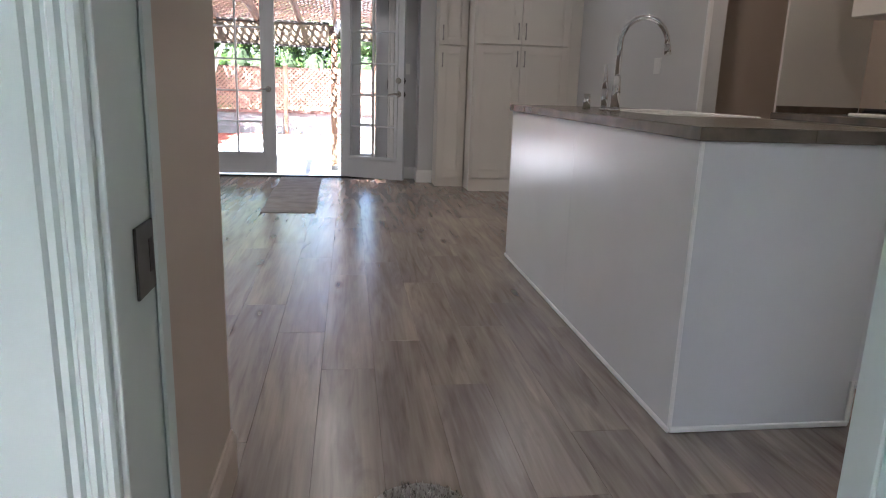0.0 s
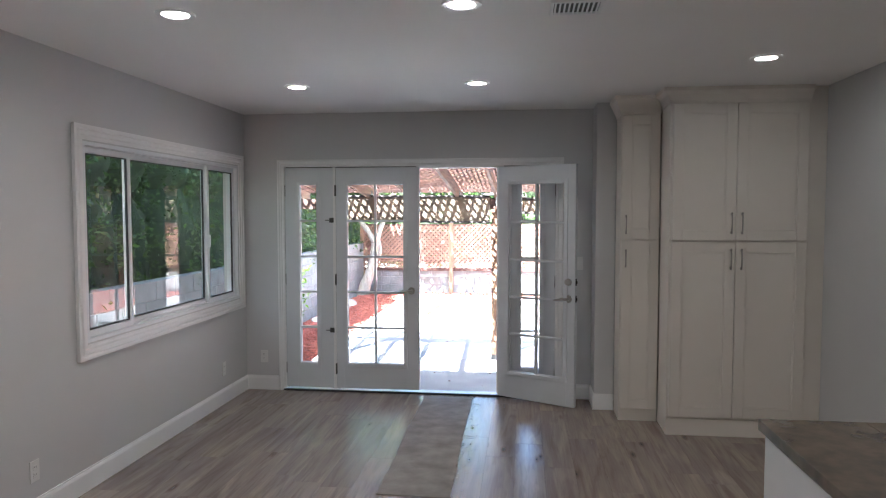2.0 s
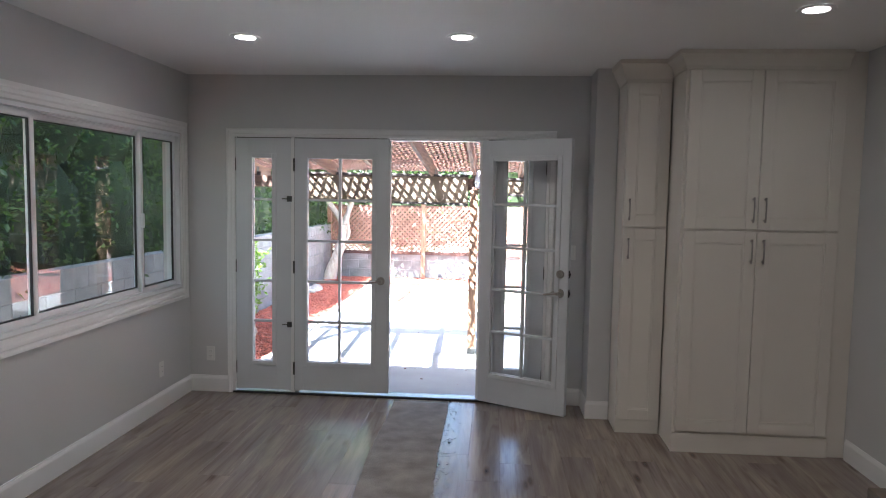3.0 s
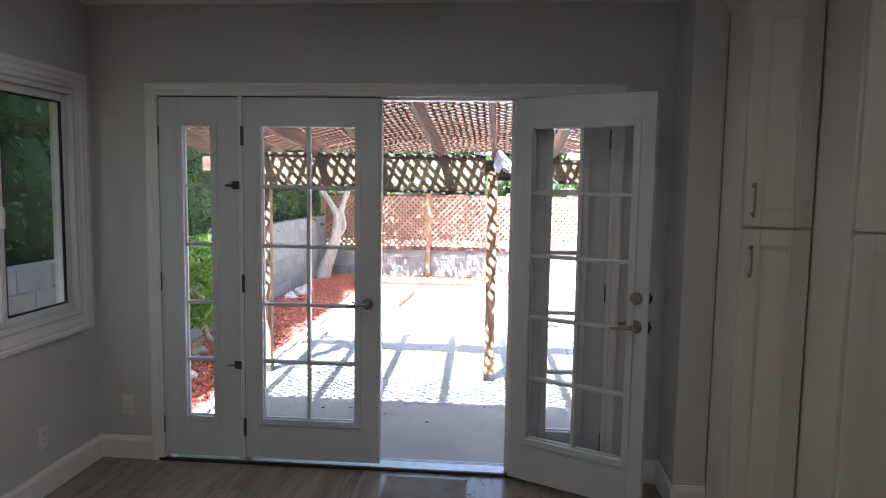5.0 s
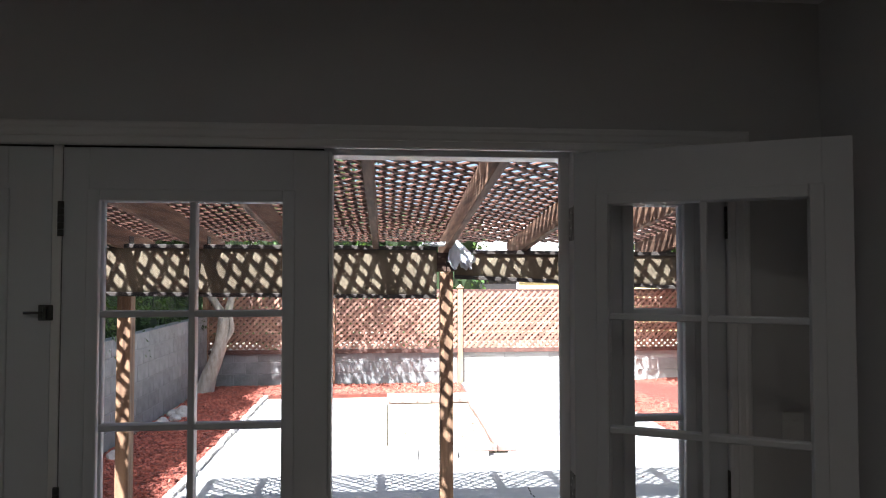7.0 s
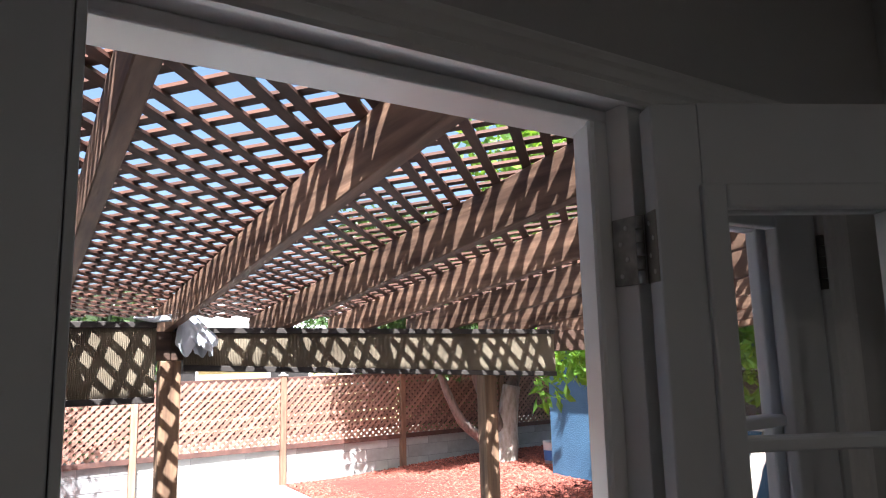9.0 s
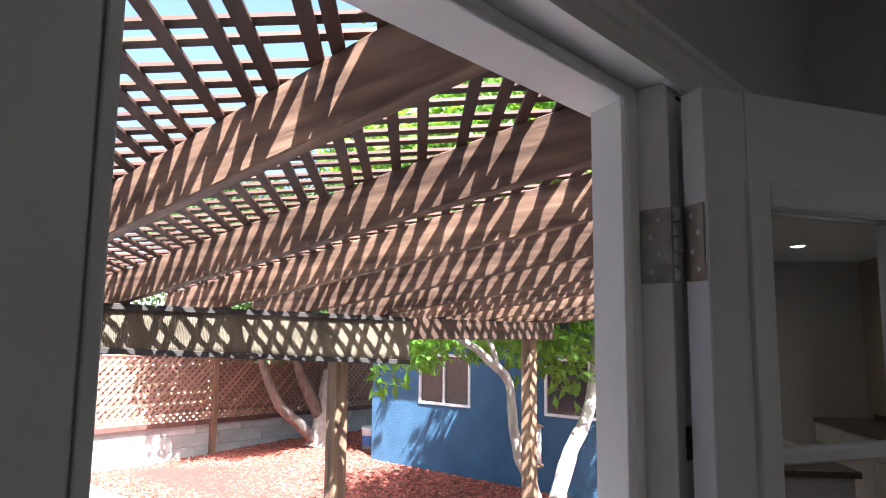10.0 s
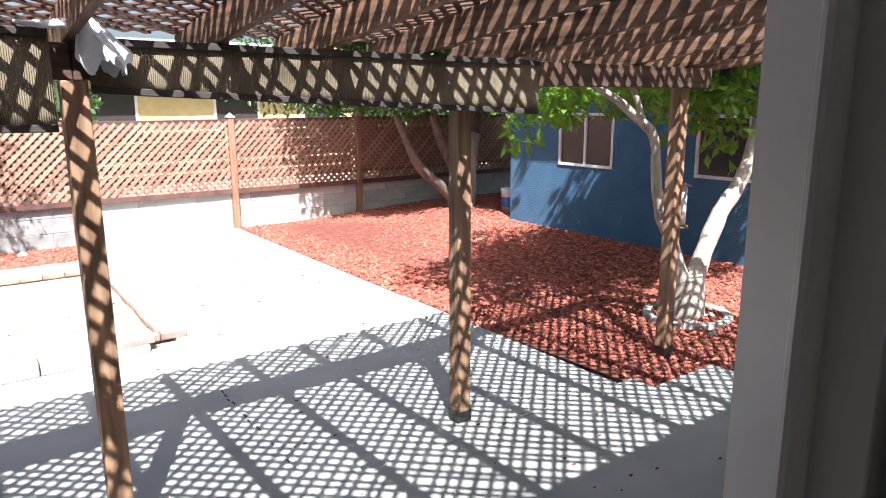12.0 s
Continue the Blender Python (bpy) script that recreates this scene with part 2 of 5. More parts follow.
M_PAVER = mat("pink_paver", (0.34, 0.22, 0.19), rough=0.9, dark=(0.24, 0.15, 0.13), scale=8, bump=0.3, rand=0.12)
M_ROCK = mat("pale_stone", (0.48, 0.45, 0.42), rough=0.9, dark=(0.30, 0.28, 0.26), scale=7, bump=0.7, bscale=20, rand=0.15)
M_YELLOW = mat("yellow_stucco", (0.55, 0.43, 0.22), rough=0.9, bump=0.3)
M_BUCKET = mat("white_plastic", (0.6, 0.62, 0.62), rough=0.4)
M_BLUELABEL = mat("blue_label", (0.05, 0.16, 0.42), rough=0.4)
M_GREENCLOTH = mat("green_cloth", (0.03, 0.22, 0.10), rough=0.9, bump=0.5)

# ---- mesh helpers ----
AT = {}


def bmnew():
    return bmesh.new()


def box(bm, x0, x1, y0, y1, z0, z1, bev=0.0, seg=1):
    vs = [bm.verts.new((x, y, z)) for x in (x0, x1) for y in (y0, y1) for z in (z0, z1)]
    fs = [bm.faces.new([vs[i] for i in q]) for q in ((0, 1, 3, 2), (4, 6, 7, 5), (0, 4, 5, 1), (2, 3, 7, 6), (0, 2, 6, 4), (1, 5, 7, 3))]
    if bev:
        es = list({e for f in fs for e in f.edges})
        bmesh.ops.bevel(bm, geom=es, offset=bev, segments=seg, affect="EDGES", profile=0.5)
    return vs


def tube(bm, pts, radii, sides=10, cap=True):
    """A tapered tube along points."""
    pts = [Vector(p) for p in pts]
    if not hasattr(radii, "__len__"):
        radii = [radii] * len(pts)
    rings, up = [], None
    for i, p in enumerate(pts):
        d = (pts[min(i + 1, len(pts) - 1)] - pts[max(i - 1, 0)]).normalized()
        if up is None:
            up = Vector((1, 0, 0)) if abs(d.x) < 0.8 else Vector((0, 1, 0))
        a = (up - d * up.dot(d)).normalized()
        up = a
        b = d.cross(a)
        rings.append([bm.verts.new(p + radii[i] * (a * math.cos(k * math.tau / sides) + b * math.sin(k * math.tau / sides))) for k in range(sides)])
    for r0, r1 in zip(rings, rings[1:]):
        for k in range(sides):
            bm.faces.new((r0[k], r0[(k + 1) % sides], r1[(k + 1) % sides], r1[k])).smooth = True
    if cap:
        bm.faces.new(rings[0][::-1])
        bm.faces.new(rings[-1])


def disc(bm, c, axis, r, h, sides=20, r2=None):
    c, axis = Vector(c), Vector(axis).normalized()
    tube(bm, [c, c + axis * h], [r, r if r2 is None else r2], sides)


def finish(bm, name, m):
    bmesh.ops.recalc_face_normals(bm, faces=bm.faces)
    me = bpy.data.meshes.new(name)
    bm.to_mesh(me)
    bm.free()
    me.materials.append(m)
    return me


def part(name, bm, m, parent=None, label="", shift=True, kind=""):
    """One mesh object, under parent when given; its mesh is in world metres unless shift is off."""
    me = finish(bm, name, m)
    ob = new(name, me)
    if parent:
        ob.parent = parent
        if shift:
            me.transform(Matrix.Translation(-AT[parent.name]))
        AT[ob.name] = AT[parent.name]
    else:
        AT[ob.name] = Vector()
    return tagged(ob, label=label, kind=kind)


def thing(name, at, label, category, group=""):
    ob = new(name)
    ob.location = at
    ob.empty_display_size = 0.1
    AT[ob.name] = Vector(at)
    return tagged(ob, label, category, group)


def setting(name, m, boxes, label="", bev=0.0, cat=""):
    bm = bmnew()
    for b in boxes:
        box(bm, *b, bev=bev)
    ob = part(name, bm, m, label=label, kind="structure")
    return tagged(ob, category=cat)


def from_arrays(name, verts, faces, m, smooth=False):
    me = bpy.data.meshes.new(name)
    me.from_pydata(verts, [], faces)
    me.materials.append(m)
    return me


# ---- the room ----
TW = 0.135
ZD = 2.065
setting("subfloor", M_SUB, [(-0.1, 5.6, -6.955, 0.001, -0.12, -0.0085), (-0.1, 3.3, -9.4, -6.955, -0.12, -0.0085)], "dark subfloor under the planks", cat="floor")
# north wall with the door opening, outer face at y = TW
XL, XR = 0.355, 2.865
setting("wall_north", M_WALL, [(-0.14, XL, 0, TW, -0.3, 2.66), (XR, 5.75, 0, TW, -0.3, 2.66), (XL, XR, 0, TW, ZD + 0.02, 2.66), (XL, XR, 0.0, TW, -0.3, -0.03)],
        "smooth pale grey painted wall round the garden doors", cat="wall")
WY0, WY1, WZ0, WZ1 = -2.33, -0.15, 0.87, 2.06
setting("wall_west", M_WALL, [(-0.14, 0, -9.4, WY0, -0.3, 2.66), (-0.14, 0, WY1, 0, -0.3, 2.66), (-0.14, 0, WY0, WY1, -0.3, WZ0), (-0.14, 0, WY0, WY1, WZ1, 2.66)],
        "smooth pale grey painted wall with the sliding window", cat="wall")
setting("wall_east", M_WARMLIT, [(5.6, 5.75, -6.955, 0, -0.3, 2.66)], "pale painted kitchen wall", cat="wall")
setting("wall_partition", M_WALL, [(4.69, 4.81, -3.38, 0, 0, CEIL)], "pale painted wall beside the tall cupboards", cat="wall")
setting("wall_fridge_recess", M_WARMLIT, [(4.8105, 5.6, -2.95, -2.83, 0, CEIL)], "pale wall at the back of the fridge recess, tinted as lamplit", cat="wall")
setting("wall_nook", M_WALL, [(3.15, 3.305, -0.31, 0, 0, CEIL)], "narrow painted wall between the doors and the cupboards", cat="wall")
setting("wall_hall", M_WARMLIT, [(1.95, 2.109, -6.835, -6.041, 0, CEIL)], "wall end beside the doorway, tinted as lamplit", cat="wall")
setting("wall_dining_back", M_WALL, [(0, 1.95, -6.19, -6.07, 0, CEIL)], "pale painted back wall", cat="wall")
setting("wall_doorway", M_WALL, [(0, 2.117, -6.965, -6.835, 0, CEIL), (3.215, 3.95, -7.004, -6.835, 0, CEIL), (2.117, 3.215, -7.004, -6.835, 2.13, CEIL),
                                 (3.95, 4.75, -6.955, -6.835, 0, 1.10), (3.95, 4.75, -6.955, -6.835, 1.75, CEIL), (4.75, 5.6, -6.955, -6.835, 0, CEIL)],
        "pale painted wall round the hall doorway", cat="wall")
setting("wall_hall_side", M_CASE, [(0, 2.1168, -7.004, -6.966, 0, CEIL)], "pale green-white hall wall beside the doorway", cat="wall")
setting("wall_south", M_WALL, [(3.30, 3.42, -9.5, -6.955, -0.3, 2.66), (-0.14, 0.8, -9.5, -9.4, -0.3, 2.66), (2.0, 3.30, -9.5, -9.4, -0.3, 2.66), (0.8, 2.0, -9.5, -9.4, -0.3, 0.8), (0.8, 2.0, -9.5, -9.4, 2.1, 2.66)],
        "pale painted wall behind the hall", cat="wall")
bm = bmnew()
box(bm, -0.14, 5.75, -6.955, TW, CEIL, CEIL + 0.12)
box(bm, -0.14, 3.42, -9.5, -6.955, CEIL, CEIL + 0.12)
part("ceiling", bm, M_CEIL, label="flat white painted ceiling", kind="structure")["category"] = "ceiling"
# Unseen roof; its west overhang is sized to keep sun out of the window.
setting("roof", M_ROOF, [(-0.72, 6.2, -7.1, 0.10, 2.662, 2.72), (-0.72, 3.8, -9.9, -7.1, 2.662, 2.72)], "flat roof over the room", cat="roof")


def profile_run(bm, prof, p0, p1, out, m0=0.0, m1=0.0):
    """Sweeps a profile (out, up) from p0 to p1; out is the way it stands proud, up is the other way across."""
    p0, p1, out = Vector(p0), Vector(p1), Vector(out)
    along = (p1 - p0).normalized()
    up = along.cross(out)
    if up.z < -0.5:
        up = -up
    r0 = [bm.verts.new(p0 + out * a + up * b + along * (m0 * b)) for a, b in prof]
    r1 = [bm.verts.new(p1 + out * a + up * b - along * (m1 * b)) for a, b in prof]
    k = len(prof)
    for i in range(k):
        bm.faces.new((r0[i], r0[(i + 1) % k], r1[(i + 1) % k], r1[i]))
    bm.faces.new(r0[::-1])
    bm.faces.new(r1)


BASE = [(0, 0), (0.014, 0), (0.014, 0.105), (0.010, 0.118), (0.006, 0.124), (0.006, 0.130), (0, 0.132)]
for a, b, out, nm in (((0, -0.014, 0), (0, -6.07, 0), (1, 0, 0), "baseboard_west"), ((0.0, 0, 0), (0.33, 0, 0), (0, -1, 0), "baseboard_north"),
                      ((2.92, 0, 0), (3.136, 0, 0), (0, -1, 0), "baseboard_north_end"), ((3.15, 0, 0), (3.15, -0.325, 0), (-1, 0, 0), "baseboard_nook"),
                      ((3.15, -0.31, 0), (3.305, -0.31, 0), (0, -1, 0), "baseboard_nook_front"),
                      ((4.69, -0.93, 0), (4.69, -3.38, 0), (-1, 0, 0), "baseboard_partition"), ((2.109, -6.041, 0), (2.109, -6.835, 0), (1, 0, 0), "baseboard_hall"),
                      ((0, -6.07, 0), (2.084, -6.07, 0), (0, 1, 0), "baseboard_back")):
    bm = bmnew()
    profile_run(bm, BASE, a, b, out)
    tagged(part(nm, bm, M_WARMLIT if nm == "baseboard_hall" else M_TRIM, label="white painted skirting board", kind="structure"), category="baseboard")

# door casing: stepped and fluted boards
CAS = [(0, 0), (0.012, 0), (0.016, 0.006), (0.016, 0.022), (0.012, 0.026), (0.016, 0.032), (0.018, 0.046), (0.022, 0.052), (0.022, 0.062), (0.018, 0.068), (0, 0.068)]
bm = bmnew()
profile_run(bm, CAS, (0.385, -0.001, 2.056), (2.835, -0.001, 2.056), (0, -1, 0), m0=-1.0, m1=-1.0)
tagged(part("door_casing_head", bm, M_TRIM, label="white moulded door casing over the garden doors", kind="structure"), category="trim")
for nm, xx, sg in (("door_casing_left", 0.385, -1), ("door_casing_right", 2.835, 1)):
    bm = bmnew()
    v = []
    for z, mit in ((0.0, 0), (2.056, 1)):
        v.append([bm.verts.new((xx + sg * b, -0.001 - a, z + b * mit)) for a, b in CAS])
    k = len(CAS)
    for i in range(k):
        bm.faces.new((v[0][i], v[0][(i + 1) % k], v[1][(i + 1) % k], v[1][i]))
    bm.faces.new(v[0])
    bm.faces.new(v[1][::-1])
    tagged(part(nm, bm, M_TRIM, label="white moulded door casing beside the garden doors", kind="structure"), category="trim")

# door frame: jambs, head, two mullions with stops, sill
bm = bmnew()
box(bm, XL, 0.381, 0.002, TW, -0.03, ZD, bev=0.002)
box(bm, 0.381, 0.395, 0.050, TW - 0.002, 0.0, 2.052, bev=0.004, seg=2)
box(bm, 2.839, XR, 0.002, TW, -0.03, ZD, bev=0.002)
box(bm, 2.825, 2.839, 0.050, TW - 0.002, 0.0, 2.052, bev=0.004, seg=2)
box(bm, XL, XR, 0.002, TW, ZD, ZD + 0.022, bev=0.002)
part("door_frame", bm, M_TRIM, label="white painted frame of the garden doors", kind="structure")["category"] = "door frame"
bm = bmnew()
box(bm, 0.395, 2.825, 0.047, TW - 0.002, 2.044, ZD, bev=0.004, seg=2)
part("door_frame_stop", bm, M_TRIM, label="rounded white stop under the head of the door frame", kind="structure")["category"] = "door frame"
def stop_run(bm, x, s, y0, y1, z1):
    """A tapered stop with a round weather bead on its room edge, standing off the post at x towards s."""
    prof = [(0, y0), (0.026, y0), (0.031, y0 + 0.003), (0.033, y0 + 0.008), (0.031, y0 + 0.013), (0.026, y0 + 0.016), (0.001, y1), (0, y1)]
    a = [bm.verts.new((x + s * d, y, 0.0)) for d, y in prof]
    b = [bm.verts.new((x + s * d, y, z1)) for d, y in prof]
    for k in range(len(prof)):
        j = (k + 1) % len(prof)
        bm.faces.new((a[k], a[j], b[j], b[k]))
    bm.faces.new(a[::-1])
    bm.faces.new(b)


for nm, x0, x1 in (("mullion_left", 0.833, 0.858), ("mullion_right", 2.353, 2.383)):
    bm = bmnew()
    box(bm, x0, x1, 0.002, 0.121, -0.01, ZD - 0.001, bev=0.0015)
    stop_run(bm, x0, -1, 0.047, 0.120, 2.044)
    stop_run(bm, x1, 1, 0.047, 0.120, 2.044)
    part(nm, bm, M_TRIM, label="white painted post between the door leaves", kind="structure")["category"] = "door frame"
# Black strips added in the gaps, in place of the shade there.
bm = bmnew()
for q in ((0.396, 0.832, 2.0515, 2.0555), (0.860, 1.600, 2.0515, 2.0555), (2.384, 2.824, 2.0515, 2.0555), (0.3814, 0.3827, 0.03, 2.05), (0.8584, 0.8597, 0.03, 2.05)):
    box(bm, q[0], q[1], 0.006, 0.046, q[2], q[3])
part("gap_shade_strips", bm, M_BLACK, label="black strips standing for the shade in the gaps round the closed leaves", kind="structure")["category"] = "door frame"
bm = bmnew()
for q in ((0.396, 0.832), (0.860, 1.600), (2.384, 2.824)):
    box(bm, q[0], q[1], 0.002, 0.048, 2.056, 2.0645)
part("door_frame_head", bm, M_TRIM, label="white painted strip under the head of the door frame", kind="structure")["category"] = "door frame"
bm = bmnew()
box(bm, XL, XR, 0.005, 0.10, -0.03, 0.012, bev=0.003)
box(bm, XL, XR, 0.10, 0.20, -0.05, -0.012, bev=0.003)
for k in range(5):
    box(bm, XL, XR, 0.108 + k * 0.017, 0.116 + k * 0.017, -0.012, -0.008)
part("door_sill", bm, M_ALU, label="ribbed aluminium sill under the garden doors", kind="structure")["category"] = "sill"
bm = bmnew()
box(bm, XL, 2.90, -0.022, 0.005, -0.004, 0.016, bev=0.006, seg=2)
part("sill_strip", bm, M_BLACK, label="dark strip at the foot of the garden doors", kind="structure")["category"] = "sill"


def hinge(parent, x, z, y=0.0, local=True):
    """A closed butt hinge seen from its knuckle side."""
    bm = bmnew()
    for k in range(5):
        disc(bm, (x, y - 0.007, z - 0.05 + k * 0.0202), (0, 0, 1), 0.0085, 0.0192, 10)
    return part("hinge", bm, M_HINGE, parent, "dark steel butt hinge", shift=not local)


def door_leaf(name, w, s, cols, glass_x, label, knob=True, dead=False, latches=False, hinges=True):
    """A glazed leaf in its own coordinates: hinge edge at x=0, the leaf runs to s*w; room face y=0, 44 mm thick, foot z=0."""
    T, H = 0.044, 2.018
    g0, g1, z0, z1 = glass_x[0], glass_x[1], 0.232, 1.862
    d = thing(name, (0, 0, 0), label, "door")
    X = lambda a, b: (min(s * a, s * b), max(s * a, s * b))
    bm = bmnew()
    box(bm, *X(0, g0 - 0.03), 0, T, 0, H, bev=0.002)
    box(bm, *X(g1 + 0.03, w), 0, T, 0, H, bev=0.002)
    box(bm, *X(g0 - 0.03, g1 + 0.03), 0.0, T, 0, z0 - 0.03)
    box(bm, *X(g0 - 0.03, g1 + 0.03), 0.0, T, z1 + 0.03, H)
    part("slab", bm, M_DOOR, d, "", False)
    for nm, yy, sg in (("glazing_bead_inner", 0.0, -1), ("glazing_bead_outer", T, 1)):
        bm = bmnew()
        for a, b, c, e in ((g0 - 0.036, g0, z0 - 0.036, z1 + 0.036), (g1, g1 + 0.036, z0 - 0.036, z1 + 0.036), (g0, g1, z0 - 0.036, z0), (g0, g1, z1, z1 + 0.036)):
            box(bm, *X(a, b), *sorted((yy + sg * 0.009, yy - sg * 0.012)), c, e, bev=0.004, seg=2)
        part(nm, bm, M_DOOR, d, "raised white glazing bead", False)
    rows = 5
    for r in range(1, rows):
        zz = z0 + (z1 - z0) * r / rows
        bm = bmnew()
        box(bm, *X(g0, g1), 0.004, T - 0.004, zz - 0.0095, zz + 0.0095, bev=0.003)
        part("muntin", bm, M_DOOR, d, "", False)
    if cols == 2:
        gm = (g0 + g1) / 2
        bm = bmnew()
        box(bm, *X(gm - 0.0095, gm + 0.0095), 0.003, T - 0.003, z0, z1, bev=0.003)
        part("muntin", bm, M_DOOR, d, "", False)
    for c in range(cols):
        for r in range(rows):
            a, b = g0 + (g1 - g0) * c / cols, g0 + (g1 - g0) * (c + 1) / cols
            c0, c1 = z0 + (z1 - z0) * r / rows, z0 + (z1 - z0) * (r + 1) / rows
            x0, x1 = X(a, b)
            bm = bmnew()
            vs = [bm.verts.new((x, 0.022, z)) for x, z in ((x0, c0), (x1, c0), (x1, c1), (x0, c1))]
            bm.faces.new(vs)
            p = part("pane", bm, M_GLASS, d, "clear glass pane", False)
            p.visible_shadow = False
    if hinges:
        for z in (0.18, 1.0, 1.81):
            hinge(d, s * -0.002, z)
    if knob:
        kx = s * (w - 0.06)
        for yy, sg in ((0, -1), (T, 1)):
            h = new("lever_handle")
            h.parent = d
            AT[h.name] = Vector()
            tagged(h, label="satin nickel lever handle")
            bm = bmnew()
            disc(bm, (kx, yy, 0.905), (0, sg, 0), 0.033, 0.008, 24, 0.028)
            disc(bm, (kx, yy + sg * 0.008, 0.905), (0, sg, 0), 0.013, 0.035, 16)
            part("rosette", bm, M_NICKEL, h, "", False)
            bm = bmnew()
            tube(bm, [(kx, yy + sg * 0.045, 0.905), (kx - s * 0.03, yy + sg * 0.05, 0.906), (kx - s * 0.07, yy + sg * 0.05, 0.899), (kx - s * 0.108, yy + sg * 0.045, 0.892)],
                 [0.0115, 0.010, 0.0085, 0.006], 12)
            part("lever", bm, M_NICKEL, h, "", False)
    if dead:
        kx = s * (w - 0.06)
        bm = bmnew()
        disc(bm, (kx, T, 1.045), (0, 1, 0), 0.031, 0.016, 24, 0.027)
        disc(bm, (kx, T + 0.016, 1.045), (0, 1, 0), 0.014, 0.004, 16)
        disc(bm, (kx, 0, 1.045), (0, -1, 0), 0.031, 0.012, 24, 0.027)
        box(bm, kx - 0.005, kx + 0.005, -0.03, -0.012, 1.03, 1.06, bev=0.002)
        part("deadbolt", bm, M_NICKEL, d, "satin nickel deadbolt", False)
        for z in (0.905, 1.045):
            bm = bmnew()
            xe = s * w
            box(bm, *sorted((xe, xe + s * 0.0025)), 0.010, 0.034, z - 0.028, z + 0.028, bev=0.0008)
            box(bm, *sorted((xe + s * 0.0025, xe + s * 0.011)), 0.015, 0.029, z - 0.012, z + 0.012, bev=0.002)
            part("latch_plate", bm, M_BLACK, d, "dark latch plate on the door edge", False)
    if latches:
        for z in (0.535, 1.542):
            bm = bmnew()
            xe = w - 0.018
            box(bm, *X(xe - 0.014, xe + 0.026), -0.006, 0, z - 0.022, z + 0.022, bev=0.0015)
            box(bm, *X(xe + 0.002, xe + 0.012), -0.016, -0.006, z - 0.018, z + 0.018, bev=0.002)
            tube(bm, [(s * (xe - 0.05), -0.012, z), (s * (xe + 0.004), -0.012, z)], 0.004, 8)
            part("slide_latch", bm, M_HINGE, d, "small dark swing latch", False)
    return d


leaf_a = door_leaf("door_1", 0.449, 1, 1, (0.138, 0.296), "closed narrow white side leaf with a column of small panes", knob=False, latches=True)
leaf_a.location = (0.383, 0.004, 0.032)
leaf_b = door_leaf("door_2", 0.755, 1, 2, (0.104, 0.622), "closed white french door with ten small panes and a lever handle")
leaf_b.location = (0.860, 0.004, 0.032)
leaf_c = door_leaf("door_3", 0.720, -1, 2, (0.100, 0.618), "white french door with ten small panes, standing wide open", dead=True, hinges=False)
leaf_c.location = (2.360, -0.013, 0.024)
leaf_c.rotation_euler = (0, 0, radians(152.5))
leaf_d = door_leaf("door_4", 0.449, -1, 1, (0.138, 0.296), "closed narrow white side leaf behind the open door", knob=False, latches=True)
leaf_d.location = (2.836, 0.004, 0.032)
for L in (leaf_a, leaf_b, leaf_c, leaf_d):
    AT[L.name] = L.location.copy()
bm = bmnew()
box(bm, 1.604, 1.626, 0.046, 0.062, 0.032, 2.048, bev=0.003)
box(bm, 1.6165, 1.626, 0.004, 0.046, 0.032, 2.048, bev=0.001)
part("astragal", bm, M_DOOR, label="white meeting strip on the closed french door", kind="structure")["category"] = "door frame"

# open hinges of the swung leaf: a plate on the post, a plate on the leaf, knuckles, screws
hs = thing("butt_hinges", (2.352, 0, 0), "steel butt hinges between post and open door", "hinge")
A3 = radians(152.5)
for zc in (0.21, 1.03, 1.8365):
    bm = bmnew()
    box(bm, 2.3505, 2.353, 0.000, 0.046, zc - 0.051, zc + 0.051, bev=0.0008)
    part("post_plate", bm, M_HPLATE, hs)
    bm = bmnew()
    for k in range(5):
        disc(bm, (2.352, -0.007, zc - 0.05 + k * 0.0202), (0, 0, 1), 0.0062, 0.0190, 12)
    part("knuckle", bm, M_HPLATE, hs)
    bm = bmnew()
    box(bm, 0.0, 0.0025, 0.000, 0.040, -0.051, 0.051, bev=0.0008)
    bm.transform(Matrix.Translation((2.360, -0.013, zc)) @ Matrix.Rotation(A3, 4, "Z"))
    part("leaf_plate", bm, M_NICKEL, hs)
    for k, (dy, dz) in enumerate(((0.018, 0.035), (0.030, 0.012), (0.018, -0.012), (0.030, -0.036))):
        bm = bmnew()
        disc(bm, (2.3505, dy, zc + dz), (-1, 0, 0), 0.0042, 0.0012, 10, 0.003)
        part("screw", bm, M_PLATE, hs)
        bm = bmnew()
        disc(bm, (0.0028, dy, dz), (1, 0, 0), 0.0042, 0.0012, 10, 0.003)
        bm.transform(Matrix.Translation((2.360, -0.013, zc)) @ Matrix.Rotation(A3, 4, "Z"))
        part("screw", bm, M_PLATE, hs)

# ---- sliding window in the west wall ----
win = thing("window_1", (0, -1.24, 0.87), "white vinyl sliding window with three lights, partly open", "window")
win["kind"] = "structure"
WC = [(0, 0), (0.020, 0), (0.020, 0.022), (0.014, 0.030), (0.020, 0.038), (0.020, 0.056), (0.010, 0.066), (0.010, 0.085), (0, 0.085)]


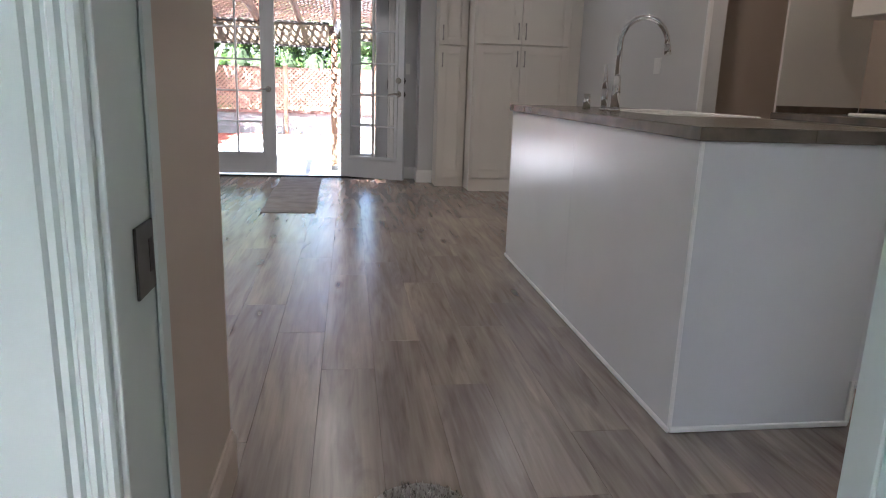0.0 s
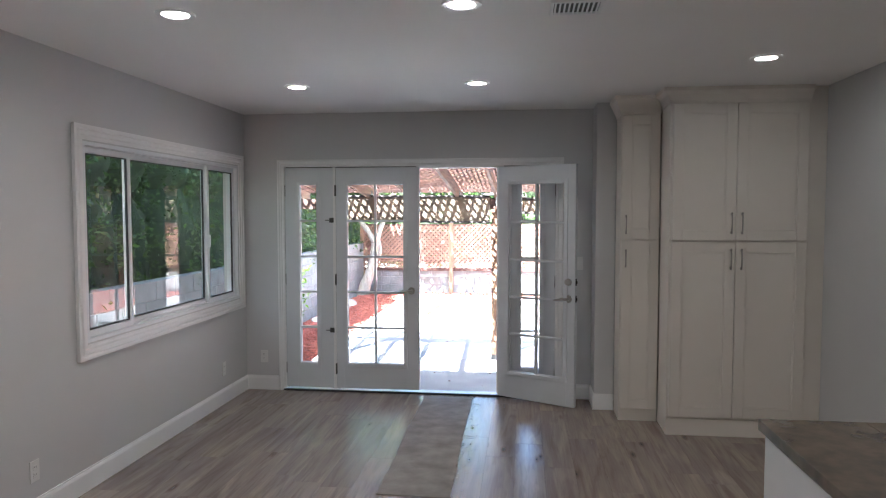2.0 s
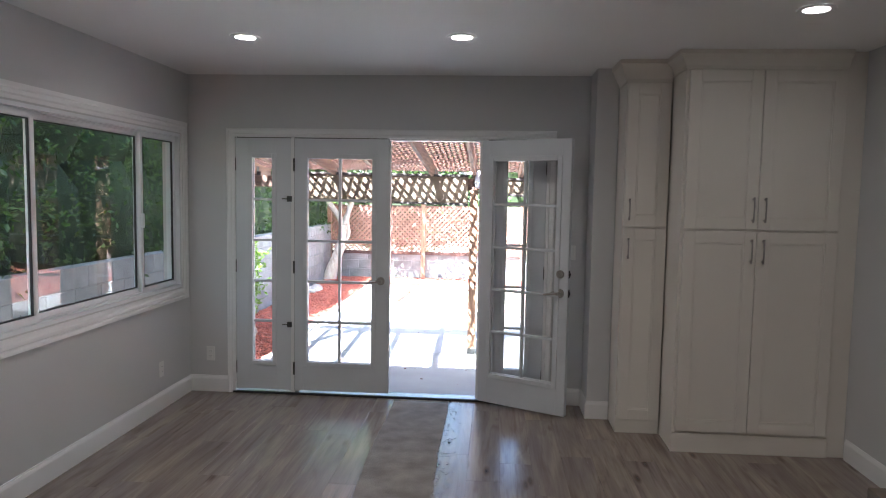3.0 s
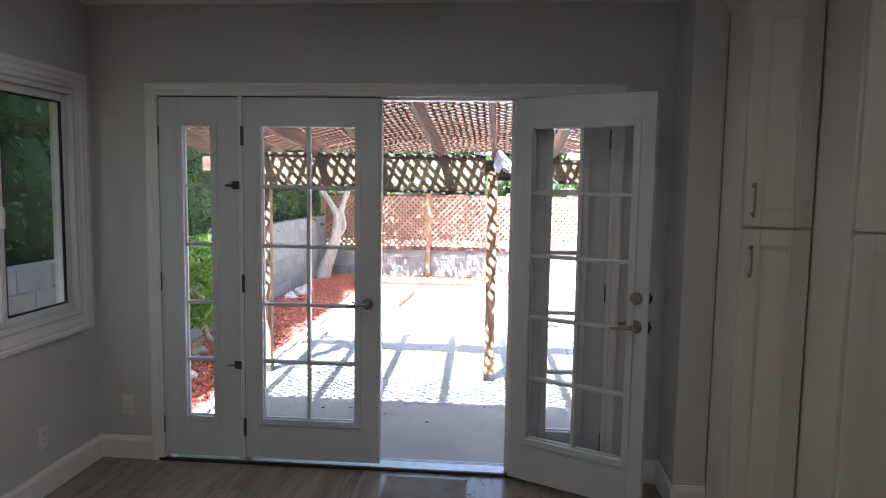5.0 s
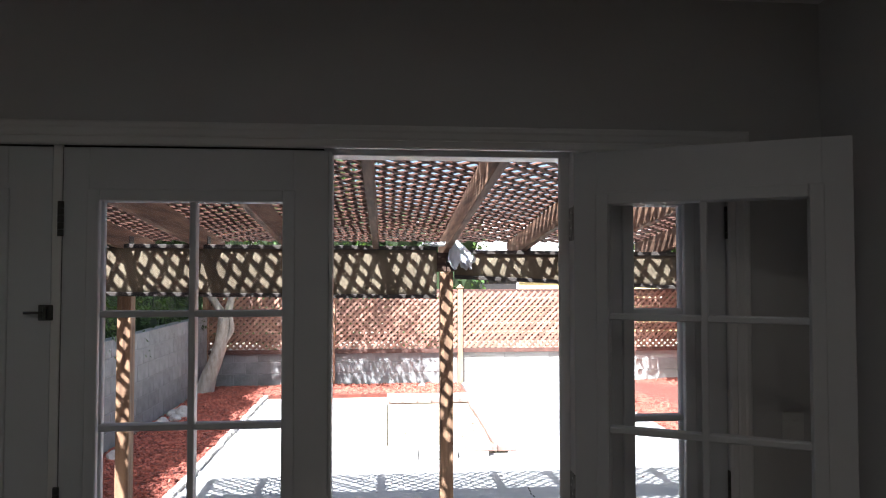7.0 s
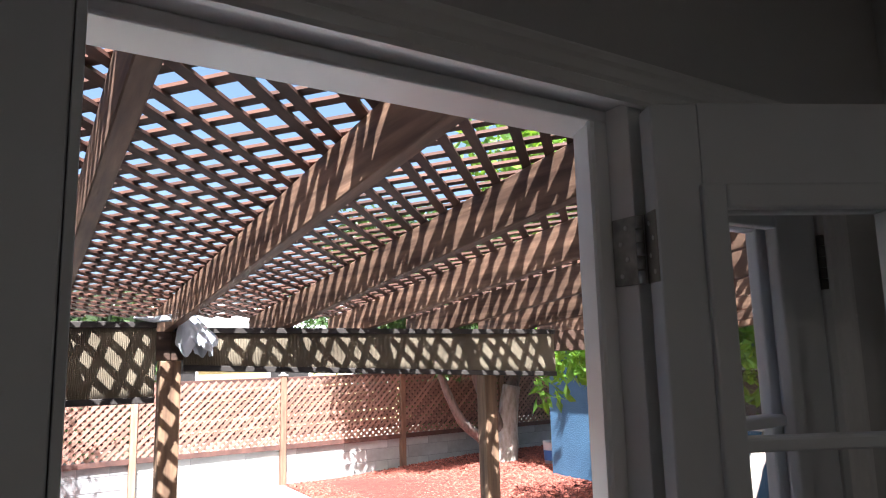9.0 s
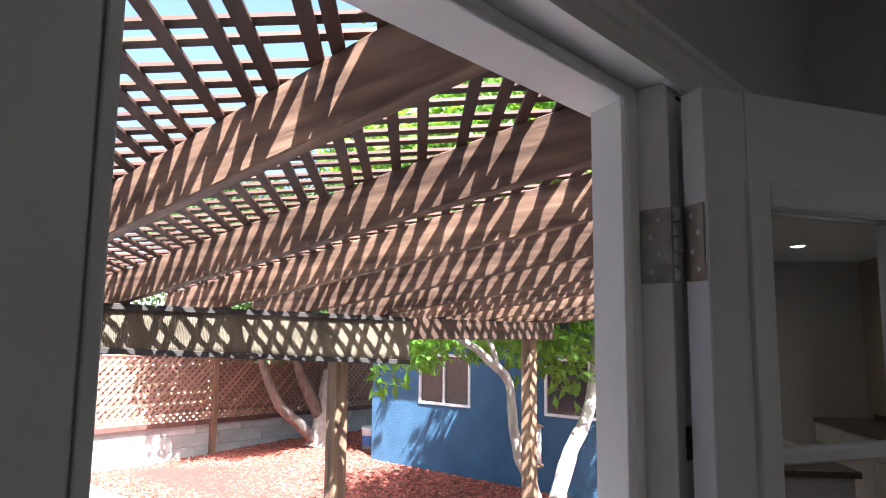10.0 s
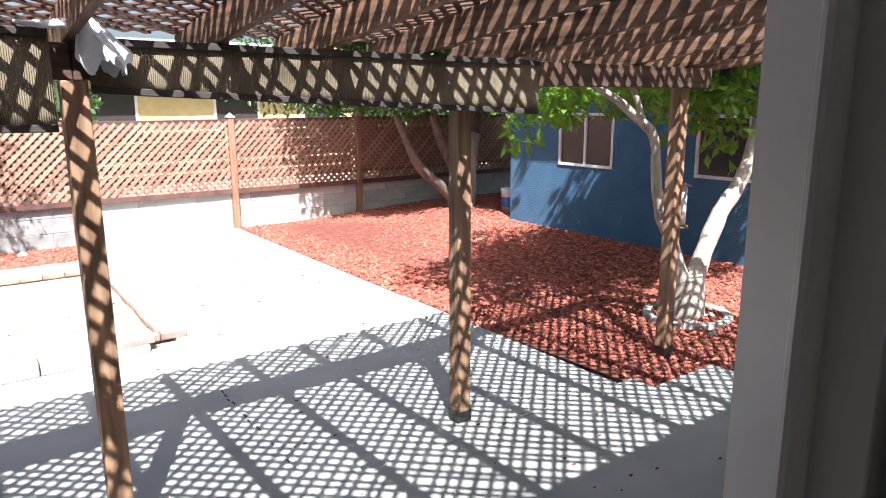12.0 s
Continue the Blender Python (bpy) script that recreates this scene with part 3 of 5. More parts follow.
def frame_run(bm, prof, y0, y1, z0, z1, x, out=1):
    """A mitred picture frame of the profile (proud, inward) on a plane of constant x."""
    cs = []
    for a, b in prof:
        cs.append([(x + out * a, y0 + b, z0 + b), (x + out * a, y1 - b, z0 + b), (x + out * a, y1 - b, z1 - b), (x + out * a, y0 + b, z1 - b)])
    v = [[bm.verts.new(p) for p in c] for c in cs]
    k = len(prof)
    for i in range(k):
        j = (i + 1) % k
        for c in range(4):
            e = (c + 1) % 4
            bm.faces.new((v[i][c], v[i][e], v[j][e], v[j][c]))


bm = bmnew()
frame_run(bm, WC, -2.425, -0.060, 0.775, 2.155, 0.0)
part("casing", bm, M_TRIM, win, "white moulded window casing")
bm = bmnew()
frame_run(bm, [(-0.10, 0), (0.002, 0), (0.002, 0.022), (-0.030, 0.022), (-0.030, 0.032), (-0.10, 0.032)], WY0, WY1, WZ0, WZ1, 0.0)
part("window_frame", bm, M_VINYL, win)
for i, (ya, yb, xx) in enumerate(((-2.30, -1.80, -0.030), (-1.81, -0.67, -0.058), (-0.70, -0.18, -0.030))):
    sash = new("sash")
    sash.parent = win
    AT[sash.name] = AT[win.name]
    bm = bmnew()
    frame_run(bm, [(-0.022, 0), (0.004, 0), (0.004, 0.030), (-0.004, 0.036), (-0.022, 0.036)], ya, yb, WZ0 + 0.03, WZ1 - 0.03, xx)
    part("sash_frame", bm, M_VINYL, sash)
    bm = bmnew()
    frame_run(bm, [(-0.012, 0.036), (0.001, 0.0355), (0.001, 0.043), (-0.012, 0.043)], ya, yb, WZ0 + 0.03, WZ1 - 0.03, xx)
    part("gasket", bm, M_BLACK, sash, "dark rubber gasket round the pane")
    bm = bmnew()
    bm.faces.new([bm.verts.new((xx - 0.009, y, z)) for y, z in ((ya + 0.03, WZ0 + 0.06), (yb - 0.03, WZ0 + 0.06), (yb - 0.03, WZ1 - 0.06), (ya + 0.03, WZ1 - 0.06))])
    p = part("pane", bm, M_GLASS2, sash, "faintly tinted glass pane")
    p.visible_shadow = False
bm = bmnew()
box(bm, -0.028, -0.006, -0.70, -0.68, 1.36, 1.46, bev=0.006, seg=2)
part("catch", bm, M_VINYL, win, "small white window catch")

# ---- hall doorway ----
bm = bmnew()
box(bm, 2.1185, 2.175, -7.005, -6.80, 0, 2.08, bev=0.0015)
box(bm, 2.175, 2.181, -6.864, -6.835, 0, 2.07, bev=0.003)
tagged(part("hall_jamb_left", bm, M_CASE, label="pale green-white doorway jamb", kind="structure"), category="door frame")
bm = bmnew()
box(bm, 3.183, 3.214, -7.005, -6.835, 0, 2.08)
box(bm, 3.173, 3.183, -6.91, -6.87, 0, 2.07, bev=0.003)
tagged(part("hall_jamb_right", bm, M_CASE, label="pale green-white doorway jamb", kind="structure"), category="door frame")
bm = bmnew()
box(bm, 2.176, 3.182, -7.003, -6.835, 2.07, 2.129)
tagged(part("hall_head", bm, M_CASE, label="pale green-white doorway head", kind="structure"), category="door frame")
FL = [(0, 0), (0.010, 0), (0.014, 0.006), (0.014, 0.016), (0.008, 0.022), (0.008, 0.028), (0.014, 0.034), (0.014, 0.044), (0.008, 0.050), (0.008, 0.056),
      (0.014, 0.062), (0.014, 0.074), (0.020, 0.080), (0.020, 0.092), (0, 0.096)]
FL = [(a, b * 0.62) for a, b in FL]
for nm, xx, sg in (("hall_casing_left", 2.168, -1), ("hall_casing_right", 3.192, 1)):
    bm = bmnew()
    v = [[bm.verts.new((xx + sg * b, -7.005 - a, z)) for a, b in FL] for z in (0.0, 2.18)]
    k = len(FL)
    for i in range(k):
        bm.faces.new((v[0][i], v[0][(i + 1) % k], v[1][(i + 1) % k], v[1][i]))
    bm.faces.new(v[0])
    bm.faces.new(v[1][::-1])
    tagged(part(nm, bm, M_CASE, label="fluted pale green-white casing of the hall doorway", kind="structure"), category="trim")
sp = thing("strike_plate", (2.175, -6.90, 0.80), "worn dark brass strike plate on the jamb", "strike plate")
bm = bmnew()
box(bm, 2.1755, 2.179, -6.935, -6.868, 0.762, 0.846, bev=0.0008)
bmesh.ops.bevel(bm, geom=[e for e in bm.edges if abs(e.verts[0].co.x - e.verts[1].co.x) > 0.001], offset=0.012, segments=3, affect="EDGES")
part("plate", bm, M_HINGE, sp)
bm = bmnew()
box(bm, 2.179, 2.1797, -6.890, -6.876, 0.785, 0.825)
part("latch_hole", bm, M_BLACK, sp)
mat_ = thing("door_mat", (2.585, -6.255, 0), "small grey bristly mat with shaggy tufts on the planks", "mat")
bm = bmnew()
disc(bm, (2.585, -6.255, 0.0005), (0, 0, 1), 0.125, 0.006, 28)
part("backing", bm, M_RUG, mat_)
bm = bmnew()
mr_ = random.Random(12)
for k in range(900):
    a, q = mr_.uniform(0, math.tau), 0.125 * math.sqrt(mr_.random())
    c = Vector((2.585 + q * math.cos(a), -6.255 + q * math.sin(a), 0.005))
    d = Vector((mr_.uniform(-0.006, 0.006), mr_.uniform(-0.006, 0.006), mr_.uniform(0.008, 0.016)))
    w = Vector((mr_.uniform(-1, 1), mr_.uniform(-1, 1), 0)).normalized() * 0.0025
    n_ = Vector((-w.y, w.x, 0))
    vs = [bm.verts.new(p) for p in (c - w, c + w, c + n_, c + d)]
    for f in ((0, 1, 3), (1, 2, 3), (2, 0, 3)):
        bm.faces.new([vs[q_] for q_ in f])
part("tufts", bm, M_TUFT, mat_, "bristly grey tufts", kind="stuff")

# windows behind the walker
def plain_window(name, x0, x1, y, z0, z1, nx, nz, label):
    w = thing(name, ((x0 + x1) / 2, y, z0), label, "window")
    w["kind"] = "structure"
    bm = bmnew()
    for a, b, c, d in ((x0, x0 + 0.05, z0, z1), (x1 - 0.05, x1, z0, z1), (x0 + 0.05, x1 - 0.05, z0, z0 + 0.05), (x0 + 0.05, x1 - 0.05, z1 - 0.05, z1)):
        box(bm, a, b, y - 0.03, y + 0.03, c, d, bev=0.003)
    part("window_frame", bm, M_VINYL, w)
    for i in range(1, nx):
        xx = x0 + (x1 - x0) * i / nx
        bm = bmnew()
        box(bm, xx - 0.01, xx + 0.01, y - 0.012, y + 0.012, z0 + 0.05, z1 - 0.05)
        part("muntin", bm, M_VINYL, w)
    for i in range(1, nz):
        zz = z0 + (z1 - z0) * i / nz
        bm = bmnew()
        box(bm, x0 + 0.05, x1 - 0.05, y - 0.011, y + 0.011, zz - 0.01, zz + 0.01)
        part("muntin", bm, M_VINYL, w)


plain_window("window_2", 0.8, 2.0, -9.45, 0.8, 2.1, 4, 4, "large gridded white front window")
plain_window("window_3", 3.95, 4.75, -6.895, 1.10, 1.75, 4, 3, "gridded white kitchen window over the sink wall")

bm = bmnew()
box(bm, 4.0, 4.7, -6.898, -6.893, 1.15, 1.70)
p = part("pane", bm, M_GLASS2, label="faintly tinted glass pane", kind="structure")
p["category"] = "window"
p.visible_shadow = False

# ---- tall cupboards ----
def bar_handle(parent, x, y, z0, z1):
    bm = bmnew()
    zm = (z0 + z1) / 2
    tube(bm, [(x, y, z0 + 0.012), (x, y - 0.024, z0 + 0.012)], 0.005, 8)
    tube(bm, [(x, y, z1 - 0.012), (x, y - 0.024, z1 - 0.012)], 0.005, 8)
    tube(bm, [(x, y - 0.024, z0), (x, y - 0.031, z0 + 0.03), (x, y - 0.034, zm), (x, y - 0.031, z1 - 0.03), (x, y - 0.024, z1)], [0.007, 0.0055, 0.0045, 0.0055, 0.007], 10)
    return part("handle", bm, M_NICKEL, parent, "slim nickel bar handle")


def shaker_door(parent, x0, x1, y, z0, z1, hx, hz):
    d = new("door")
    d.parent = parent
    AT[d.name] = AT[parent.name]
    bm = bmnew()
    w = 0.072
    box(bm, x0, x0 + w, y - 0.020, y, z0, z1, bev=0.002)
    box(bm, x1 - w, x1, y - 0.020, y, z0, z1, bev=0.002)
    box(bm, x0 + w, x1 - w, y - 0.020, y, z0, z0 + w, bev=0.0015)
    box(bm, x0 + w, x1 - w, y - 0.020, y, z1 - w, z1, bev=0.0015)
    part("door_frame", bm, M_CAB, d)
    bm = bmnew()
    box(bm, x0 + w - 0.002, x1 - w + 0.002, y - 0.011, y - 0.002, z0 + w - 0.002, z1 - w + 0.002)
    for a, b, c, e in ((x0 + w, x0 + w + 0.010, z0 + w, z1 - w), (x1 - w - 0.010, x1 - w, z0 + w, z1 - w), (x0 + w + 0.010, x1 - w - 0.010, z0 + w, z0 + w + 0.010), (x0 + w + 0.010, x1 - w - 0.010, z1 - w - 0.010, z1 - w)):
        box(bm, a, b, y - 0.0155, y - 0.010, c, e, bev=0.0015)
    part("panel", bm, M_CAB, d)
    bar_handle(d, hx, y - 0.020, *hz)


def crown(parent, x0, x1, y, z0, z1, left=True):
    """A flared cornice in front and on the left side."""
    prof = [(0.0, 0.0), (0.006, 0.0), (0.010, 0.02), (0.030, 0.06), (0.052, z1 - z0 - 0.03), (0.060, z1 - z0 - 0.025), (0.060, z1 - z0), (0.0, z1 - z0)]
    bm = bmnew()
    fr0 = [bm.verts.new((x0 - a, y - a, z0 + b)) for a, b in prof]
    fr1 = [bm.verts.new((x1, y - a, z0 + b)) for a, b in prof]
    bk0 = [bm.verts.new((x0 - a, 0.0 if y > -0.6 else -0.31, z0 + b)) for a, b in prof]
    k = len(prof)
    for i in range(k):
        j = (i + 1) % k
        bm.faces.new((fr0[i], fr0[j], fr1[j], fr1[i]))
        bm.faces.new((bk0[i], bk0[j], fr0[j], fr0[i]))
    bm.faces.new(fr1)
    bm.faces.new(bk0[::-1])
    part("crown", bm, M_CAB, parent, "flared cream crown moulding")


cab = thing("tall_cabinet", (3.46, -0.3, 0), "narrow cream shaker tall cupboard with two doors in the corner", "cupboard")
bm = bmnew()
box(bm, 3.309, 3.606, -0.588, -0.312, 0.0, 2.40)
box(bm, 3.3095, 3.6055, -0.592, -0.588, 0.0, 0.095, bev=0.001)
part("body", bm, M_CAB, cab)
shaker_door(cab, 3.316, 3.600, -0.59, 0.098, 1.424, 3.346, (1.219, 1.356))
shaker_door(cab, 3.316, 3.600, -0.59, 1.436, 2.392, 3.346, (1.479, 1.622))
crown(cab, 3.309, 3.606, -0.59, 2.400, CEIL - 0.001)

cab2 = thing("tall_cabinet", (4.1, -0.5, 0), "wide cream shaker tall cupboard with four doors up to the ceiling", "cupboard")
bm = bmnew()
box(bm, 3.611, 4.575, -0.905, -0.02, 0.0, 2.44)
part("body", bm, M_CAB, cab2)
bm = bmnew()
box(bm, 3.606, 4.575, -0.918, -0.906, 0.0, 0.125, bev=0.002)
part("plinth", bm, M_CAB, cab2)
bm = bmnew()
box(bm, 4.577, 4.689, -0.900, -0.880, 0.0, CEIL - 0.002)
part("filler", bm, M_CAB, cab2)
for x0, x1, hx in ((3.628, 4.073, 4.040), (4.077, 4.562, 4.112)):
    shaker_door(cab2, x0, x1, -0.907, 0.140, 1.430, hx, (1.232, 1.382))
    shaker_door(cab2, x0, x1, -0.907, 1.442, 2.425, hx, (1.489, 1.642))
crown(cab2, 3.611, 4.577, -0.907, 2.430, CEIL - 0.001)

# ---- island ----
isl = thing("kitchen_island", (3.7, -4.6, 0), "white panelled kitchen island on the wooden floor", "kitchen island")
IY0, IY1, IX0, IX1 = -5.905, -3.645, 3.386, 4.066
bm = bmnew()
box(bm, IX0 + 0.004, IX1 - 0.06, IY0 + 0.012, IY1 - 0.004, 0.001, 0.12)
box(bm, IX0 + 0.004, IX1, IY0 + 0.012, IY1 - 0.004, 0.12, 0.66)
box(bm, IX0 + 0.004, 3.705, IY0 + 0.012, IY1 - 0.004, 0.66, 0.888)
box(bm, 3.705, IX1, IY0 + 0.012, -5.02, 0.66, 0.888)
box(bm, 3.705, IX1, -4.16, IY1 - 0.004, 0.66, 0.888)
part("carcass", bm, M_ISL, isl)
bm = bmnew()
box(bm, IX0 - 0.003, IX0 + 0.003, -4.82, IY1, 0.001, 0.888, bev=0.001)
part("side_panel", bm, M_ISL, isl)
bm = bmnew()
box(bm, IX0 - 0.003, IX0 + 0.003, IY0, -4.822, 0.001, 0.888, bev=0.001)
part("side_panel", bm, M_ISL, isl)
bm = bmnew()
box(bm, IX0, IX1 - 0.08, IY0, IY0 + 0.011, 0.001, 0.888, bev=0.001)
box(bm, IX1 - 0.081, IX1, IY0, IY0 + 0.011, 0.14, 0.888, bev=0.001)
part("end_panel", bm, M_ISL, isl)
bm = bmnew()
box(bm, IX0 - 0.012, IX0 - 0.003, IY0 - 0.010, IY1, 0.001, 0.020, bev=0.003)
box(bm, IX0 - 0.003, IX1 - 0.08, IY0 - 0.010, IY0 - 0.001, 0.001, 0.020, bev=0.003)
box(bm, IX1 - 0.093, IX1 - 0.080, IY0 - 0.008, IY0 - 0.001, 0.020, 0.155, bev=0.002)
box(bm, IX1 - 0.080, IX1, IY0 - 0.008, IY0 - 0.001, 0.140, 0.155, bev=0.002)
box(bm, IX0 - 0.007, IX0 + 0.006, IY0 - 0.008, IY0 - 0.001, 0.020, 0.888, bev=0.002)
part("corner_trim", bm, M_TRIM, isl, "thin white trim strips")
SX0, SY0, SY1 = 3.715, -5.0, -4.18
ct = thing("island_countertop", (3.7, -4.8, 0.889), "brown-grey stone worktop with a square edge on the island", "worktop")
bm = bmnew()
box(bm, IX0 - 0.018, SX0, IY0 - 0.02, IY1 + 0.03, 0.889, 0.928, bev=0.003, seg=2)
part("slab", bm, M_COUNTER, ct)
bm = bmnew()
box(bm, SX0, IX1 + 0.03, IY0 - 0.02, SY0, 0.889, 0.928, bev=0.003, seg=2)
part("slab", bm, M_COUNTER, ct)
bm = bmnew()
box(bm, SX0, IX1 + 0.03, SY1, IY1 + 0.03, 0.889, 0.928, bev=0.003, seg=2)
part("slab", bm, M_COUNTER, ct)
sk = thing("apron_sink", (3.9, -4.6, 0.664), "deep white farmhouse sink let into the island worktop", "sink")
bm = bmnew()
for a in ((SX0 + 0.002, SX0 + 0.022, SY0 + 0.002, SY1 - 0.002, 0.68, 0.934), (4.10, 4.125, SY0 + 0.002, SY1 - 0.002, 0.68, 0.934), (SX0 + 0.022, 4.10, SY0 + 0.002, SY0 + 0.022, 0.68, 0.934),
          (SX0 + 0.022, 4.10, SY1 - 0.022, SY1 - 0.002, 0.68, 0.934), (SX0 + 0.002, 4.125, SY0 + 0.002, SY1 - 0.002, 0.664, 0.68)):
    box(bm, *a, bev=0.004, seg=2)
part("basin", bm, M_PORC, sk)
fa = thing("kitchen_faucet", (3.645, -4.58, 0.928), "tall chrome gooseneck faucet on the island worktop", "faucet")
fx, fy, fz = 3.645, -4.58, 0.928
bm = bmnew()
disc(bm, (fx, fy, fz + 0.0005), (0, 0, 1), 0.028, 0.012, 24, 0.024)
tube(bm, [(fx, fy, fz + 0.012), (fx, fy, fz + 0.10), (fx, fy, fz + 0.16)], [0.022, 0.019, 0.0145], 20)
part("base", bm, M_CHROME, fa)
bm = bmnew()
pts = [(fx, fy, fz + 0.16), (fx, fy, fz + 0.305)]
R = 0.120
for k in range(1, 15):
    a = math.pi - k * math.radians(178) / 14
    q = R + R * math.cos(a)
    pts.append((fx + q * 0.96, fy + q * 0.02, fz + 0.305 + R * math.sin(a)))
tube(bm, pts, 0.0125, 16)
part("spout", bm, M_CHROME, fa)
bm = bmnew()
e = Vector(pts[-1])
disc(bm, e, (Vector(pts[-1]) - Vector(pts[-2])), 0.0145, 0.045, 16, 0.0165)
part("spray_head", bm, M_CHROME, fa)
fa2 = thing("side_lever_valve", (3.638, -4.455, 0.928), "chrome lever valve beside the faucet", "faucet")
vx, vy = 3.638, -4.455
bm = bmnew()
disc(bm, (vx, vy, fz + 0.0005), (0, 0, 1), 0.024, 0.010, 20, 0.020)
tube(bm, [(vx, vy, fz + 0.01), (vx, vy, fz + 0.10)], [0.014, 0.017], 16)
part("valve_body", bm, M_CHROME, fa2)
bm = bmnew()
tube(bm, [(vx, vy, fz + 0.10), (vx - 0.003, vy - 0.005, fz + 0.14), (vx - 0.012, vy - 0.02, fz + 0.215)], [0.016, 0.010, 0.007], 12)
part("lever", bm, M_CHROME, fa2)
sd = thing("soap_dispenser", (3.643, -4.19, 0.928), "short chrome air-gap cap behind the faucet", "soap dispenser")
bm = bmnew()
disc(bm, (3.643, -4.19, fz + 0.0005), (0, 0, 1), 0.019, 0.075, 20, 0.017)
part("cap", bm, M_CHROME, sd)

# ---- kitchen beyond ----
setting("trim_corner", M_TRIM, [(4.675, 4.705, -3.40, -3.381, 0, CEIL)], "white corner board at the end of the wall", cat="trim")
fp = thing("fridge_panel", (5.3, -3.68, 0), "tall cream side panel of the fridge recess", "panel")
bm = bmnew()
box(bm, 5.03, 5.599, -3.70, -3.68, 0, 2.32, bev=0.002)
part("panel", bm, M_CAB, fp)
lc = thing("base_cabinet", (5.3, -5.2, 0), "cream base cupboards along the kitchen wall", "cupboard")
bm = bmnew()
box(bm, 5.03, 5.599, -6.69, -3.702, 0.10, 0.888)
box(bm, 5.09, 5.599, -6.69, -3.702, 0.001, 0.10)
part("body", bm, M_CAB, lc)
for k in range(5):
    y0 = -6.68 + k * 0.595
    bm = bmnew()
    box(bm, 5.010, 5.029, y0 + 0.004, y0 + 0.588, 0.11, 0.70, bev=0.002)
    part("door", bm, M_CAB, lc)
    bm = bmnew()
    box(bm, 5.010, 5.029, y0 + 0.004, y0 + 0.588, 0.71, 0.875, bev=0.002)
    part("drawer_front", bm, M_CAB, lc)
wt = thing("kitchen_worktop", (5.3, -5.2, 0.889), "brown-grey stone worktop with a low upstand along the kitchen wall", "worktop")
bm = bmnew()
box(bm, 5.0, 5.598, -6.69, -3.702, 0.889, 0.928, bev=0.003)
part("slab", bm, M_COUNTER, wt)
bm = bmnew()
box(bm, 5.03, 5.578, -3.722, -3.702, 0.929, 0.97, bev=0.002)
box(bm, 5.578, 5.598, -6.69, -3.724, 0.929, 0.97, bev=0.002)
part("upstand", bm, M_COUNTER, wt)
uc = thing("wall_cabinet", (5.43, -4.6, 1.47), "cream wall cupboards over the worktop", "cupboard")
bm = bmnew()
box(bm, 5.27, 5.599, -5.5, -3.95, 1.47, 2.32, bev=0.002)
part("body", bm, M_CAB, uc)
for k in range(3):
    bm = bmnew()
    y0 = -5.495 + k * 0.515
    box(bm, 5.250, 5.269, y0 + 0.003, y0 + 0.510, 1.475, 2.315, bev=0.002)
    part("door", bm, M_CAB, uc)
gc = thing("cooktop", (5.3, -4.65, 0.929), "white gas cooktop with black grates", "cooktop")
bm = bmnew()
box(bm, 5.06, 5.54, -4.97, -4.30, 0.929, 0.950, bev=0.008, seg=2)
part("tray", bm, M_PORC, gc)
for gy in (-4.80, -4.47):
    bm = bmnew()
    for k in range(4):
        box(bm, 5.12 + k * 0.11, 5.13 + k * 0.11, gy - 0.13, gy + 0.13, 0.962, 0.974)
    for k in range(3):
        box(bm, 5.11, 5.47, gy - 0.13 + k * 0.125, gy - 0.12 + k * 0.125, 0.951, 0.963)
    part("grate", bm, M_BLACK, gc)
gt = thing("green_cloth", (5.2, -4.55, 0.975), "crumpled green cloth on the cooktop", "cloth")
bm = bmnew()
bmesh.ops.create_icosphere(bm, subdivisions=4, radius=0.11)
for v in bm.verts:
    v.co *= 1 + 0.35 * noise.noise(v.co * 14)
    v.co.z = max(v.co.z * 0.55, -0.02)
bm.transform(Matrix.Translation((5.22, -4.55, 0.995)))
part("cloth", bm, M_GREENCLOTH, gt)


def plate(name, at, normal, label, w=0.07, h=0.115, toggle=False):
    """A wall plate; normal is the way it faces."""
    p = thing(name, at, label, "switch" if toggle else "outlet")
    m = Matrix.Translation(at) @ Vector(normal).to_track_quat("Y", "Z").to_matrix().to_4x4()
    bm = bmnew()
    box(bm, -w / 2, w / 2, 0.0005, 0.006, -h / 2, h / 2, bev=0.002)
    bm.transform(m)
    part("plate", bm, M_PLATE, p)
    for z in ((0.0,) if toggle else (-0.02, 0.02)):
        bm = bmnew()
        box(bm, -0.016, 0.016, 0.006, 0.0085, z - (0.032 if toggle else 0.014), z + (0.032 if toggle else 0.014), bev=0.001)
        bm.transform(m)
        part("rocker" if toggle else "socket", bm, M_PLATE, p)
    for x, z in ((-0.006, 0.0), (0.006, 0.0)) if not toggle else ():
        for zz in (-0.018, 0.022):
            bm = bmnew()
            box(bm, x - 0.001, x + 0.001, 0.0085, 0.009, zz - 0.004, zz + 0.004)
            bm.transform(m)
            part("slot", bm, M_BLACK, p)
    return p


plate("outlet", (0, -2.80, 0.28), (1, 0, 0), "white double socket low on the west wall")
plate("outlet", (0, -0.50, 0.30), (1, 0, 0), "white socket low on the west wall near the corner")
plate("outlet", (0.17, 0, 0.31), (0, -1, 0), "white socket low on the north wall near the corner")
plate("light_switch", (3.04, 0, 1.20), (0, -1, 0), "white rocker switch beside the garden doors", toggle=True)
plate("light_switch", (4.69, -2.70, 1.22), (-1, 0, 0), "white double switch plate on the kitchen side wall", w=0.11, toggle=True)

